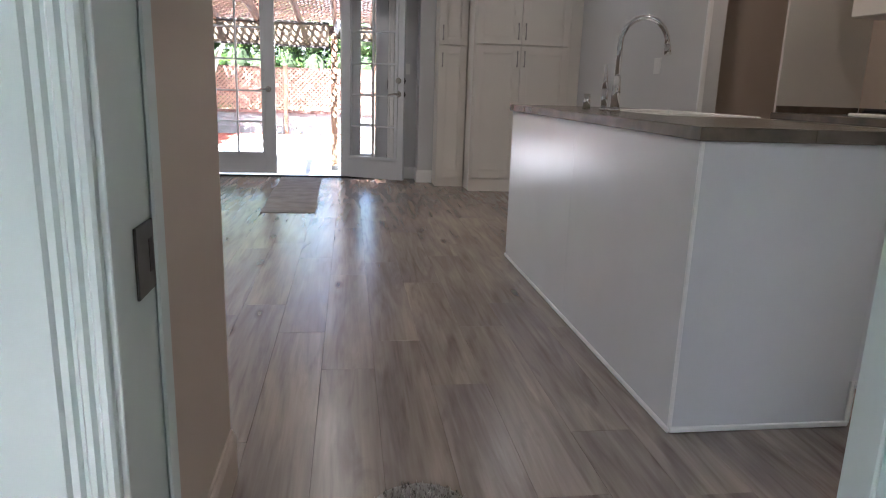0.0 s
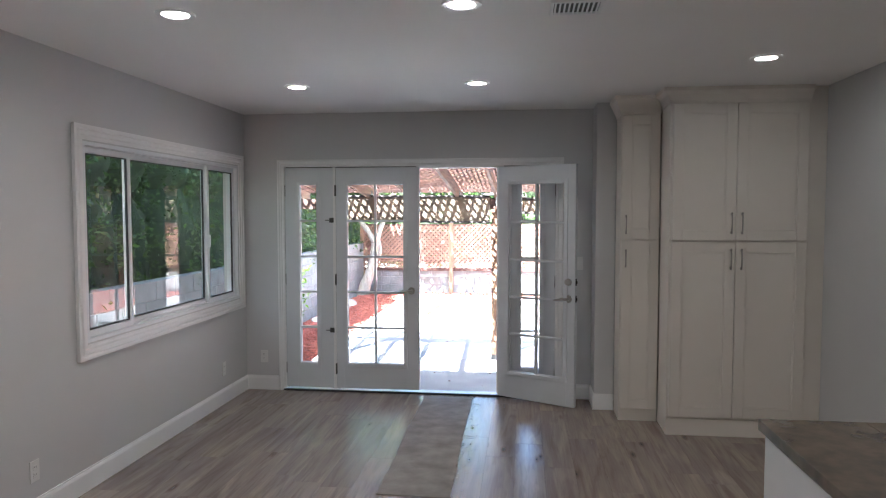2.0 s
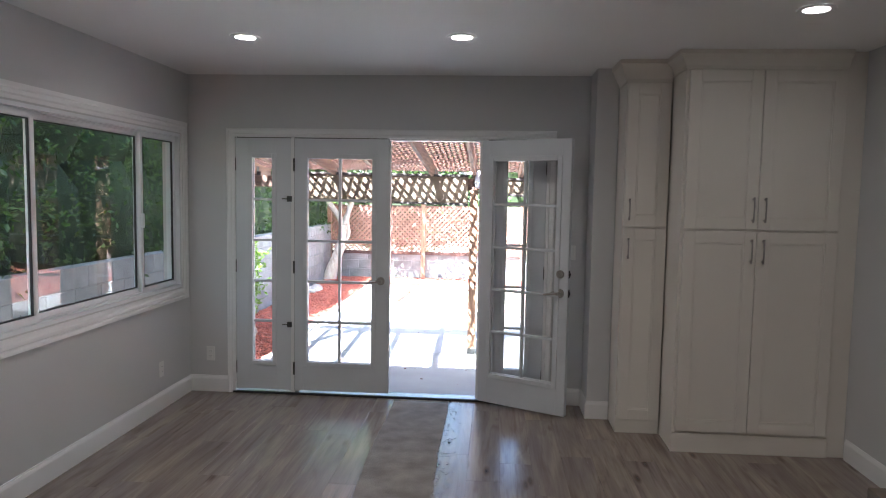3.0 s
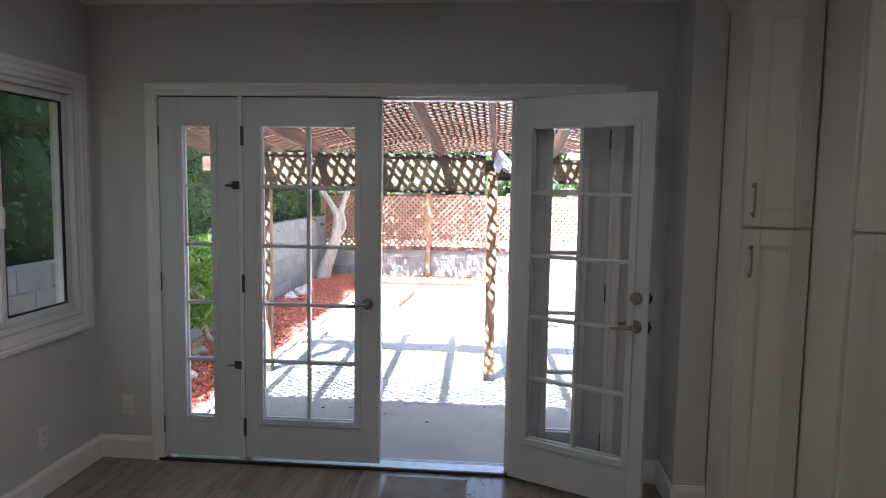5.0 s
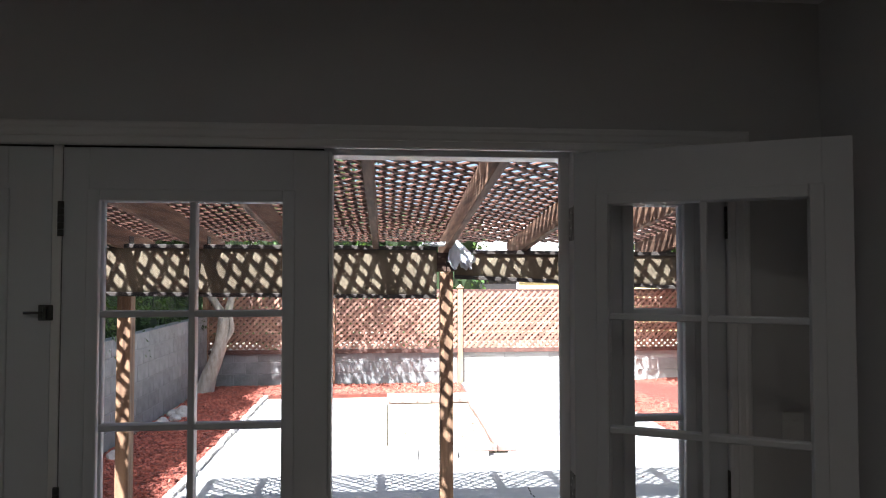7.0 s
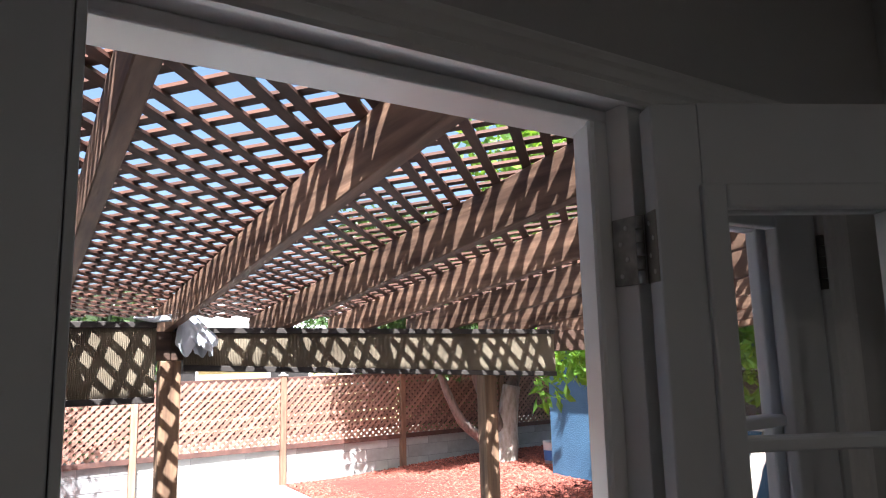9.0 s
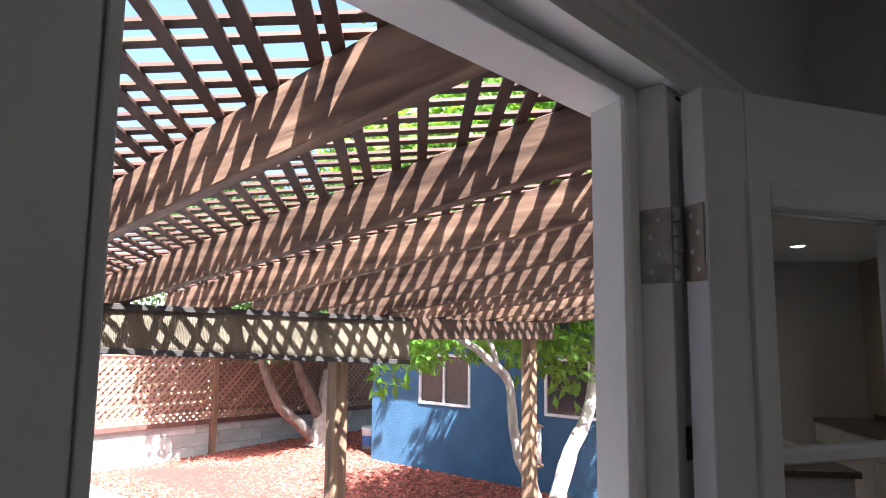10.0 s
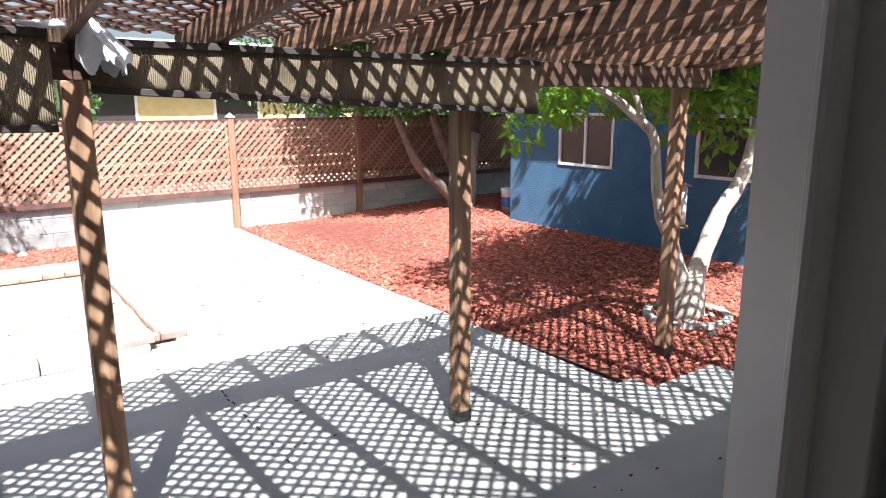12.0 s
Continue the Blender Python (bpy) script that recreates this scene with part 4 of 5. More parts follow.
# ---- recessed lamps ----
for lx, ly in DOWNLIGHTS:
    d = thing("recessed_lamp", (lx, ly, CEIL), "round recessed ceiling lamp with a white rim, lit", "lamp", "recessed ceiling lamps")
    bm = bmnew()
    ri, ro = 0.062, 0.088
    a = [[bm.verts.new((r * math.cos(k * math.tau / 32), r * math.sin(k * math.tau / 32), z)) for k in range(32)] for r, z in ((ro, -0.0005), (ro - 0.003, -0.008), (ri, -0.008), (ri - 0.004, -0.003))]
    for r0, r1 in zip(a, a[1:]):
        for k in range(32):
            bm.faces.new((r0[k], r0[(k + 1) % 32], r1[(k + 1) % 32], r1[k]))
    part("trim_ring", bm, M_TRIM, d, "", False)
    bm = bmnew()
    disc(bm, (0, 0, -0.0035), (0, 0, 1), 0.0585, 0.002, 32)
    part("diffuser", bm, M_LAMP, d, "glowing warm diffuser", False)

# ---- runner on the floor ----
bm = bmnew()
rn, rm = 26, 90
grid = []
rng = random.Random(5)
for j in range(rm + 1):
    row = []
    for i in range(rn + 1):
        u, v = i / rn, j / rm
        x = 1.695 + 0.005 * math.sin(v * 9) + u * 0.430 + (v - 0.5) * -0.03
        y = -2.232 + v * 2.14
        if i == rn:
            x += rng.uniform(-0.006, 0.008)
        if i == 0:
            x += rng.uniform(-0.003, 0.003)
        z = 0.0055 + 0.002 * noise.noise(Vector((x * 5, y * 3, 0))) + (0.002 if 0 < i < rn and 0 < j < rm else 0)
        row.append(bm.verts.new((x, y, z)))
    grid.append(row)
for j in range(rm):
    for i in range(rn):
        bm.faces.new((grid[j][i], grid[j][i + 1], grid[j + 1][i + 1], grid[j + 1][i]))
ext = bmesh.ops.extrude_face_region(bm, geom=bm.faces[:])
for v in ext["geom"]:
    if isinstance(v, bmesh.types.BMVert):
        v.co.z = 0.0006
rug = part("runner", bm, M_RUG)
tagged(rug, "frayed grey felt runner strip leading to the open door", "rug")
bm = bmnew()
rng = random.Random(8)
for k in range(150):
    t = rng.random()
    x, y = 2.138 - t * 0.02 + abs(rng.gauss(0, 0.05)), -2.20 + t * 2.15
    if rng.random() < 0.12:
        x = rng.uniform(1.2, 3.2)
    s = rng.uniform(0.0015, 0.006)
    bmesh.ops.create_icosphere(bm, subdivisions=1, radius=s, matrix=Matrix.Translation((x, y, 0.001 + s * 0.3)) @ Matrix.Diagonal((1.4, 0.8, 0.4, 1)))
lint = part("floor_crumbs", bm, M_RUG, label="loose fibres and crumbs beside the runner", kind="stuff")
lint["category"] = "debris"

vt = thing("ceiling_vent", (2.78, -2.98, CEIL), "white slatted air vent in the ceiling", "vent")
vt.scale = (0.76, 1, 1)
bm = bmnew()
for a in ((-0.15, 0.15, -0.10, -0.08), (-0.15, 0.15, 0.08, 0.10), (-0.15, -0.13, -0.08, 0.08), (0.13, 0.15, -0.08, 0.08)):
    box(bm, *a, -0.010, -0.0005, bev=0.002)
part("vent_frame", bm, M_TRIM, vt, "", False)
bm = bmnew()
box(bm, -0.13, 0.13, -0.08, 0.08, -0.0015, -0.0005)
part("backing", bm, M_BLACK, vt, "", False)
for k in range(10):
    bm = bmnew()
    box(bm, -0.125 + k * 0.0265, -0.115 + k * 0.0265, -0.08, 0.08, -0.009, -0.003)
    part("slat", bm, M_TRIM, vt, "", False)

# ---- yard: ground ----
def slab(name, m, x0, x1, y0, y1, z0, z1, label, cat, bev=0.0):
    return setting(name, m, [(x0, x1, y0, y1, z0, z1)], label, bev, cat)


bm = bmnew()
bmesh.ops.create_grid(bm, x_segments=2, y_segments=2, size=300, matrix=Matrix.Translation((0, 0, GROUND - 0.06)))
part("ground", bm, M_SOIL, label="bare soil that reaches the horizon", kind="structure")["category"] = "ground"
# patio slabs, with joints
PT = GROUND
for nm, x0, x1, y0, y1 in (("patio_near", -0.03, 5.39, 0.20, 2.60), ("patio_mid", -0.03, 5.24, 2.606, 5.24), ("patio_back_left", -0.03, 1.80, 5.246, 8.55),
                           ("patio_back_right", 3.10, 5.22, 5.246, 9.95), ("patio_back_mid", 1.806, 3.094, 8.2, 8.9), ("patio_east", 5.396, 6.05, 0.20, 2.42)):
    slab(nm, M_CONC, x0, x1, y0, y1, GROUND - 0.08, PT, "sunlit pale concrete patio", "patio", 0.004)
slab("house_plinth", M_CONC, -0.14, 5.75, TW, 0.20, -0.5, -0.05, "concrete edge of the house", "foundation")
slab("lawn_front", mat("lawn", (0.07, 0.13, 0.03), rough=0.9, bump=0.8, bscale=30), -8, 12, -30, -10.2, GROUND - 0.05, GROUND, "green front lawn", "lawn")
# soil bed with pavers round it
slab("soil_bed", M_SOIL, 1.82, 3.08, 5.40, 8.18, GROUND - 0.07, GROUND - 0.012, "dry sandy soil in the planting bed", "soil")

rng = random.Random(3)
bp_ = thing("paver_edging", (2.4, 5.4, GROUND), "row of pinkish pavers round the soil bed", "pavers")
me_p = None
for k in range(7):
    bm = bmnew()
    box(bm, -0.098, 0.098, -0.05, 0.05, 0, 0.058, bev=0.006)
    p = part("paver", bm, M_PAVER, bp_, "", False)
    p.location = (1.86 + k * 0.205 - 2.4, 5.34 + rng.uniform(-0.012, 0.012) - 5.4, 0.001)
    p.rotation_euler = (0, 0, rng.uniform(-0.05, 0.05))
for k in range(9):
    bm = bmnew()
    box(bm, -0.05, 0.05, -0.14, 0.14, 0, 0.05, bev=0.006)
    p = part("paver", bm, M_PAVER, bp_, "", False)
    p.location = (3.03 - 2.4 + rng.uniform(-0.01, 0.01), 5.56 + k * 0.29 - 5.4, 0.001)
for k in range(6):
    bm = bmnew()
    box(bm, -0.10, 0.10, -0.06, 0.06, 0, 0.05, bev=0.006)
    p = part("paver", bm, M_PAVER, bp_, "", False)
    p.location = (1.93 + k * 0.21 - 2.4, 8.12 - 5.4, 0.001)
st = thing("stacked_blocks", (2.3, 5.1, GROUND), "pale concrete blocks laid in front of the soil bed", "blocks")
for x0, x1, y0, y1, z1 in ((1.72, 2.12, 5.02, 5.22, 0.10), (2.13, 2.53, 5.03, 5.23, 0.10), (2.55, 2.86, 5.08, 5.25, 0.06)):
    bm = bmnew()
    box(bm, x0, x1, y0, y1, GROUND + 0.001, GROUND + z1, bev=0.008)
    part("block", bm, M_BLOCKW, st)
pv = thing("paver_slab", (2.85, 5.35, GROUND), "pink paver lying across the blocks", "paver")
bm = bmnew()
box(bm, 2.62, 2.90, 5.10, 5.24, GROUND + 0.061, GROUND + 0.11, bev=0.006)
part("slab", bm, M_PAVER, pv)
lg = thing("timber_offcut", (0.80, 6.9, GROUND), "weathered timber offcut lying on the patio", "timber")
bm = bmnew()
box(bm, -0.05, 0.05, -0.6, 0.6, 0.001, 0.085, bev=0.006)
p = part("board", bm, M_POST, lg, "", False)
p.rotation_euler = (0, 0, radians(-4))

# mulch beds and chips
slab("mulch_bed_west", M_SUBSOIL, -1.20, -0.06, 0.35, 9.85, GROUND - 0.08, GROUND - 0.012, "red wood mulch bed", "mulch")
slab("mulch_bed_back", M_SUBSOIL, -0.06, 3.08, 8.91, 9.85, GROUND - 0.08, GROUND - 0.010, "red wood mulch bed", "mulch")
slab("mulch_bed_side", M_SUBSOIL, -1.20, -0.14, -9.0, 0.35, GROUND - 0.08, GROUND - 0.012, "red wood mulch beside the house", "mulch")
bm = bmnew()
v = [bm.verts.new(p) for p in ((5.35, 2.40, GROUND - 0.02), (6.06, 2.40, GROUND - 0.02), (6.06, 0.2, GROUND - 0.02), (8.70, 0.2, -0.13), (8.70, 2.6, -0.13), (8.70, 7.5, -0.13), (11.5, 9.9, -0.13), (5.25, 9.9, GROUND - 0.02), (5.25, 4.4, GROUND - 0.02))]
bm.faces.new(v)
part("mulch_bed_east", bm, M_SUBSOIL, label="wide bed of red wood mulch under the trees", kind="structure")["category"] = "mulch"


def east_height(x):
    return GROUND - 0.02 + max(0.0, min(1.0, (x - 6.06) / 2.64)) * 0.13


def in_east(x, y):
    if x > 8.55 and y < 7.55:
        return False
    if y > 2.5:
        return x > 5.26 + (0.13 if y < 4 else 0)
    if y > 2.43:
        return x > 5.41
    return x > 6.07


def chips(name, count, area, inside, height, seed):
    r = np.random.RandomState(seed)
    x0, x1, y0, y1 = area
    px, py = r.uniform(x0, x1, count), r.uniform(y0, y1, count)
    keep = np.array([inside(a, b) for a, b in zip(px, py)])
    px, py = px[keep], py[keep]
    n = len(px)
    pz = np.array([height(a) for a in px]) + r.uniform(0.002, 0.018, n)
    L, W, T = r.uniform(0.014, 0.038, n), r.uniform(0.006, 0.014, n), r.uniform(0.003, 0.007, n)
    a, tilt = r.uniform(0, math.pi, n), r.uniform(-0.5, 0.5, n)
    ux, uy, uz = np.cos(a) * np.cos(tilt), np.sin(a) * np.cos(tilt), np.sin(tilt)
    vx, vy = -np.sin(a), np.cos(a)
    verts = np.zeros((n, 8, 3))
    for i, (sl, sw, st_) in enumerate(((-1, -1, -1), (1, -1, -1), (1, 1, -1), (-1, 1, -1), (-1, -1, 1), (1, -1, 1), (1, 1, 1), (-1, 1, 1))):
        k = 0.75 if st_ > 0 else 1.0
        verts[:, i, 0] = px + sl * k * L * ux + sw * k * W * vx
        verts[:, i, 1] = py + sl * k * L * uy + sw * k * W * vy
        verts[:, i, 2] = pz + sl * k * L * uz + st_ * T
    base = (np.arange(n) * 8)[:, None, None]
    quads = (np.array([(4, 5, 6, 7), (0, 1, 5, 4), (1, 2, 6, 5), (2, 3, 7, 6), (3, 0, 4, 7)])[None] + base).reshape(-1, 4)
    me = from_arrays(name, verts.reshape(-1, 3).tolist(), quads.tolist(), M_CHIP)
    ob = new(name, me)
    return tagged(ob, "loose red wood chips", "mulch", kind="stuff")


chips("mulch_chips_east", 52000, (5.26, 10.5, 0.4, 9.9), in_east, east_height, 1)
chips("mulch_chips_west", 12000, (-1.18, -0.08, 0.4, 9.8), lambda x, y: True, lambda x: GROUND - 0.012, 2)
chips("mulch_chips_back", 5000, (-0.08, 3.05, 8.75, 9.85), lambda x, y: y > 8.93 or x > 2 and y > 8.86, lambda x: GROUND - 0.010, 3)
chips("mulch_chips_side", 3000, (-1.15, -0.15, -3.0, 0.4), lambda x, y: True, lambda x: GROUND - 0.012, 4)

bm = bmnew()
cr = random.Random(4)
for k in range(16):
    yy = 2.93 + k * 0.072
    xx = 3.052 + cr.uniform(-0.006, 0.006)
    if cr.random() < 0.75:
        box(bm, xx - cr.uniform(0.003, 0.009), xx + cr.uniform(0.003, 0.009), yy, yy + cr.uniform(0.03, 0.07), GROUND + 0.0002, GROUND + 0.004)
ck = part("joint_weeds", bm, M_SUB, label="dark debris in a joint of the patio", kind="stuff")
ck["category"] = "debris"
bm = bmnew()
for k in range(260):
    xx, yy, s = cr.uniform(0.1, 5.0), cr.uniform(1.2, 8.5), cr.uniform(0.003, 0.011)
    bmesh.ops.create_icosphere(bm, subdivisions=1, radius=s, matrix=Matrix.Translation((xx, yy, GROUND + s * 0.3)) @ Matrix.Diagonal((1.5, 0.8, 0.5, 1)))
pb = part("patio_crumbs", bm, M_SUBSOIL, label="stray mulch crumbs and pebbles on the patio", kind="stuff")
pb["category"] = "debris"

# rough stone edging between mulch and concrete
ed = thing("stone_edging", (-0.05, 5, GROUND), "row of rough pale stones between mulch and concrete", "edging")
rng = random.Random(11)
y = 0.9
while y < 8.6:
    L = rng.uniform(0.10, 0.20)
    bm = bmnew()
    box(bm, -0.035, 0.035, 0, L - 0.008, 0, 0.05, bev=0.012)
    for v in bm.verts:
        v.co += Vector((noise.noise(v.co * 20 + Vector((y, 0, 0))), 0, noise.noise(v.co * 17 + Vector((0, y, 0))))) * 0.014
    p = part("stone", bm, M_ROCK, ed, "", False)
    p.location = (0.01 + rng.uniform(-0.012, 0.012) + 0.0, y - 5, -0.006)
    y += L


def rock(at, r, seed, label="rough grey garden stone"):
    t = thing("garden_stone", at, label, "stone", "garden stones")
    bm = bmnew()
    bmesh.ops.create_icosphere(bm, subdivisions=3, radius=r)
    for v in bm.verts:
        v.co *= 1 + 0.4 * noise.noise(v.co / r * 1.1 + Vector((seed, 0, 0))) + 0.08 * noise.noise(v.co / r * 5)
        v.co.z = max(v.co.z * 0.75, -0.2 * r)
    part("stone", bm, M_ROCK, t, "", False)


for i, (x, y, r) in enumerate(((-1.0, 5.4, 0.10), (-1.02, 6.9, 0.12), (-0.95, 7.2, 0.09), (-0.98, 7.5, 0.16), (-0.9, 3.3, 0.09), (-1.0, 2.7, 0.12), (-0.6, 2.4, 0.08), (2.4, 9.6, 0.06))):
    rock((x, y, GROUND), r, i * 7.3)

# ---- block walls ----
def block_wall(name, axis, fixed, a0, a1, z0, courses, m, label, thick=0.15, bl=0.40, bh=0.20, top=None):
    """Running-bond blocks with recessed joints; axis is the way the wall runs."""
    lo, hi = fixed - thick / 2, fixed + thick / 2
    core = (lo + 0.006, hi - 0.006, a0, a1) if axis == "y" else (a0, a1, lo + 0.006, hi - 0.006)
    w = setting(name, M_MORTAR, [(*core, z0, z0 + courses * bh - 0.006)], label, cat="wall")
    AT[w.name] = Vector()
    meshes = {}
    for c in range(courses):
        a = a0 - (bl / 2 if c % 2 else 0)
        while a < a1 - 0.01:
            s, e = max(a, a0), min(a + bl, a1)
            L = round(e - s - 0.008, 3)
            if L > 0.03:
                if L not in meshes:
                    bm = bmnew()
                    if axis == "y":
                        box(bm, -thick / 2, thick / 2, -L / 2, L / 2, 0.004, bh - 0.004, bev=0.005)
                    else:
                        box(bm, -L / 2, L / 2, -thick / 2, thick / 2, 0.004, bh - 0.004, bev=0.005)
                    meshes[L] = finish(bm, "block", m)
                o = new("block", meshes[L])
                o.parent = w
                mid = (s + e) / 2
                o.location = (fixed, mid, z0 + c * bh) if axis == "y" else (mid, fixed, z0 + c * bh)
            a += bl
    return w


block_wall("garden_wall_west", "y", -1.30, -6.0, 9.90, GROUND - 0.02, 6, M_BLOCK, "grey concrete block wall along the west side")
block_wall("garden_wall_back", "x", 10.02, -1.6, 3.06, GROUND - 0.02, 3, M_BLOCK, "low grey concrete block wall under the lattice fence")
block_wall("garden_wall_back_pale", "x", 10.02, 3.068, 11.6, GROUND - 0.02, 3, M_BLOCKW, "low whitewashed block wall under the lattice fence", bl=0.8, bh=0.2)

# ---- lattice fence ----
FZ0, FZ1, FM = 0.355, 1.345, 0.50
posts = [-1.26, 0.87, 3.08, 5.22, 7.33, 9.45, 11.5]
for i, x in enumerate(posts):
    p = thing("fence_post", (x, 9.88, GROUND), "square brown timber fence post with a small cap", "fence post", "fence posts")
    bm = bmnew()
    box(bm, x - 0.045, x + 0.045, 9.85, 9.94, GROUND - 0.02, 1.40, bev=0.004)
    part("post", bm, M_FPOST, p)
    bm = bmnew()
    box(bm, x - 0.060, x + 0.060, 9.835, 9.955, 1.401, 1.418, bev=0.004)
    disc(bm, (x, 9.895, 1.418), (0, 0, 1), 0.065, 0.05, 4, 0.008)
    part("cap", bm, M_WFRAME if i == 3 else M_FPOST, p)


def lattice_slats(x0, x1, z0, z1, pitch, width, y, thick, sign):
    """Centre, length and lean of the slats of one layer, clipped to a panel."""
    out = []
    n = int((x1 - x0 + z1 - z0) / pitch) + 2
    for k in range(n):
        c = x0 - (z1 - z0) + k * pitch if sign > 0 else x0 + k * pitch
        # line x = c + sign*(z - z0)
        s0, s1 = 0.0, z1 - z0
        if sign > 0:
            s0, s1 = max(s0, x0 - c), min(s1, x1 - c)
        else:
            s0, s1 = max(s0, c - x1), min(s1, c - x0)
        if s1 - s0 > 0.05:
            xm, zm = c + sign * (s0 + s1) / 2, z0 + (s0 + s1) / 2
            out.append((xm, zm, (s1 - s0) * math.sqrt(2)))
    return out


slat_cache = {}
rng = random.Random(21)
for b in range(len(posts) - 1):
    x0, x1 = posts[b] + 0.045, posts[b + 1] - 0.045
    pn = thing("lattice_panel", ((x0 + x1) / 2, 9.90, FZ0), "red-brown privacy lattice panel between fence posts", "fence panel", "fence panels")
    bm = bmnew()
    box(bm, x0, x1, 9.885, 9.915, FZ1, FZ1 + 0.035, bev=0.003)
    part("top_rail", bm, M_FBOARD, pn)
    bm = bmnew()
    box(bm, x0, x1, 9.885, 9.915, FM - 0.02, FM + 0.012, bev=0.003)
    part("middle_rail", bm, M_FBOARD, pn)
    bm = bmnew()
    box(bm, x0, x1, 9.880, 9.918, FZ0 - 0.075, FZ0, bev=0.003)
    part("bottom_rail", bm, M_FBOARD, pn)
    for sign, yy in ((1, 9.888), (-1, 9.902)):
        for xm, zm, L in lattice_slats(x0, x1, FZ0, FZ1, 0.108, 0.044, yy, 0.008, sign):
            q = (round(L, 2), sign)
            if q not in slat_cache:
                bm = bmnew()
                box(bm, -q[0] / 2, q[0] / 2, -0.0035, 0.0035, -0.022, 0.022)
                slat_cache[q] = finish(bm, "slat", M_FLAT)
            o = new("slat", slat_cache[q])
            o.parent = pn
            o.location = Vector((xm, yy, zm)) - AT[pn.name]
            o.rotation_euler = (0, radians(-45 * sign + rng.uniform(-0.5, 0.5)), 0)
    # Boards added behind the slats; their dark colour stands for shaded holes.
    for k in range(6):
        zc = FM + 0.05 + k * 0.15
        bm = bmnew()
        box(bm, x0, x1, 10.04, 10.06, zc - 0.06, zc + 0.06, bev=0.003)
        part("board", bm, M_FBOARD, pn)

# ---- pergola ----
RX = [-0.42, 0.05, 0.56, 1.13, 1.715, 2.205, 2.74, 3.22, 3.76, 4.33, 4.85, 5.40, 5.93, 6.40]
RY0, RY1 = 0.16, 3.22
RB0, SL = 2.099, -0.1050      # height of the rafters' underside at RY0, fall a metre
RD, RW = 0.138, 0.038
rz = lambda y: RB0 + SL * (y - RY0)
rng = random.Random(31)
pg = thing("pergola", (3, 1.7, GROUND), "brown timber pergola with a lattice roof over the patio", "pergola")
for x in RX:
    bm = bmnew()
    vs = box(bm, x - RW / 2, x + RW / 2, RY0, RY1, 0, RD)
    for v in vs:
        v.co.z += rz(v.co.y)
    bmesh.ops.bevel(bm, geom=bm.edges[:], offset=0.003, segments=1, affect="EDGES")
    part("rafter", bm, M_PERG, pg)
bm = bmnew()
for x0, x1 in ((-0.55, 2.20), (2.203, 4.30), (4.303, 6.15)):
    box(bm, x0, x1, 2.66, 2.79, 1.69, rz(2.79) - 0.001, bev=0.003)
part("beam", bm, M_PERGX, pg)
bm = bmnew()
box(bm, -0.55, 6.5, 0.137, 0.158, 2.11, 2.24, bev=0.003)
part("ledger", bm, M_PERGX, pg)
for x, y in ((0.05, 2.72), (2.20, 2.68), (4.07, 2.80), (5.94, 2.76)):
    bm = bmnew()
    h = 1.689 if abs(y - 2.74) < 0.09 else 1.689
    box(bm, x - 0.045, x + 0.045, y - 0.045, y + 0.045, GROUND, h, bev=0.006, seg=2)
    part("post", bm, M_POST, pg)
    bm = bmnew()
    box(bm, x - 0.049, x + 0.049, y - 0.049, y + 0.049, GROUND + 0.001, GROUND + 0.07, bev=0.002)
    part("post_shoe", bm, M_HINGE, pg)
for x in RX:
    bm = bmnew()
    box(bm, x + RW / 2, x + RW / 2 + 0.004, 2.70, 2.78, 1.78, 1.93, bev=0.001)
    box(bm, x + RW / 2 + 0.004, x + RW / 2 + 0.045, 2.715, 2.719, 1.76, 1.87)
    part("hurricane_tie", bm, M_BLACK, pg)
# roof lattice: two layers of diagonal slats lying on the rafters
PITCH, SW = 0.1055, 0.028
XA, XB = -0.45, 6.42
ang = math.atan(SL)
slope_m = Matrix.Translation((0, RY0, RB0 + RD)) @ Matrix.Rotation(ang, 4, "X")
LEN = (RY1 - RY0) / math.cos(ang)
for sign, zz in ((1, 0.0045), (-1, 0.0125)):
    for xm, ym, L in lattice_slats(XA, XB, 0.0, LEN, PITCH, SW, 0, 0.008, sign):
        bm = bmnew()
        nseg = max(2, int(L / 0.35))
        w0 = rng.uniform(-0.001, 0.001)
        rings = []
        for k in range(nseg + 1):
            u = -L / 2 + L * k / nseg
            bend = 0.004 * noise.noise(Vector((u * 2, xm * 3, sign)))
            hw = SW / 2 + w0 + 0.0012 * noise.noise(Vector((u * 5, xm, 3)))
            rings.append([bm.verts.new((u, bend + a * hw, b * 0.0038)) for a, b in ((-1, -1), (1, -1), (1, 1), (-1, 1))])
        for r0, r1 in zip(rings, rings[1:]):
            for k in range(4):
                bm.faces.new((r0[k], r0[(k + 1) % 4], r1[(k + 1) % 4], r1[k]))
        bm.faces.new(rings[0])
        bm.faces.new(rings[-1][::-1])
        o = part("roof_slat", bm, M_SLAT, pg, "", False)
        m = slope_m @ Matrix.Translation((xm, ym, zz)) @ Matrix.Rotation(radians(45 * sign + rng.uniform(-0.6, 0.6)), 4, "Z")
        o.matrix_basis = Matrix.Translation(-AT[pg.name]) @ m


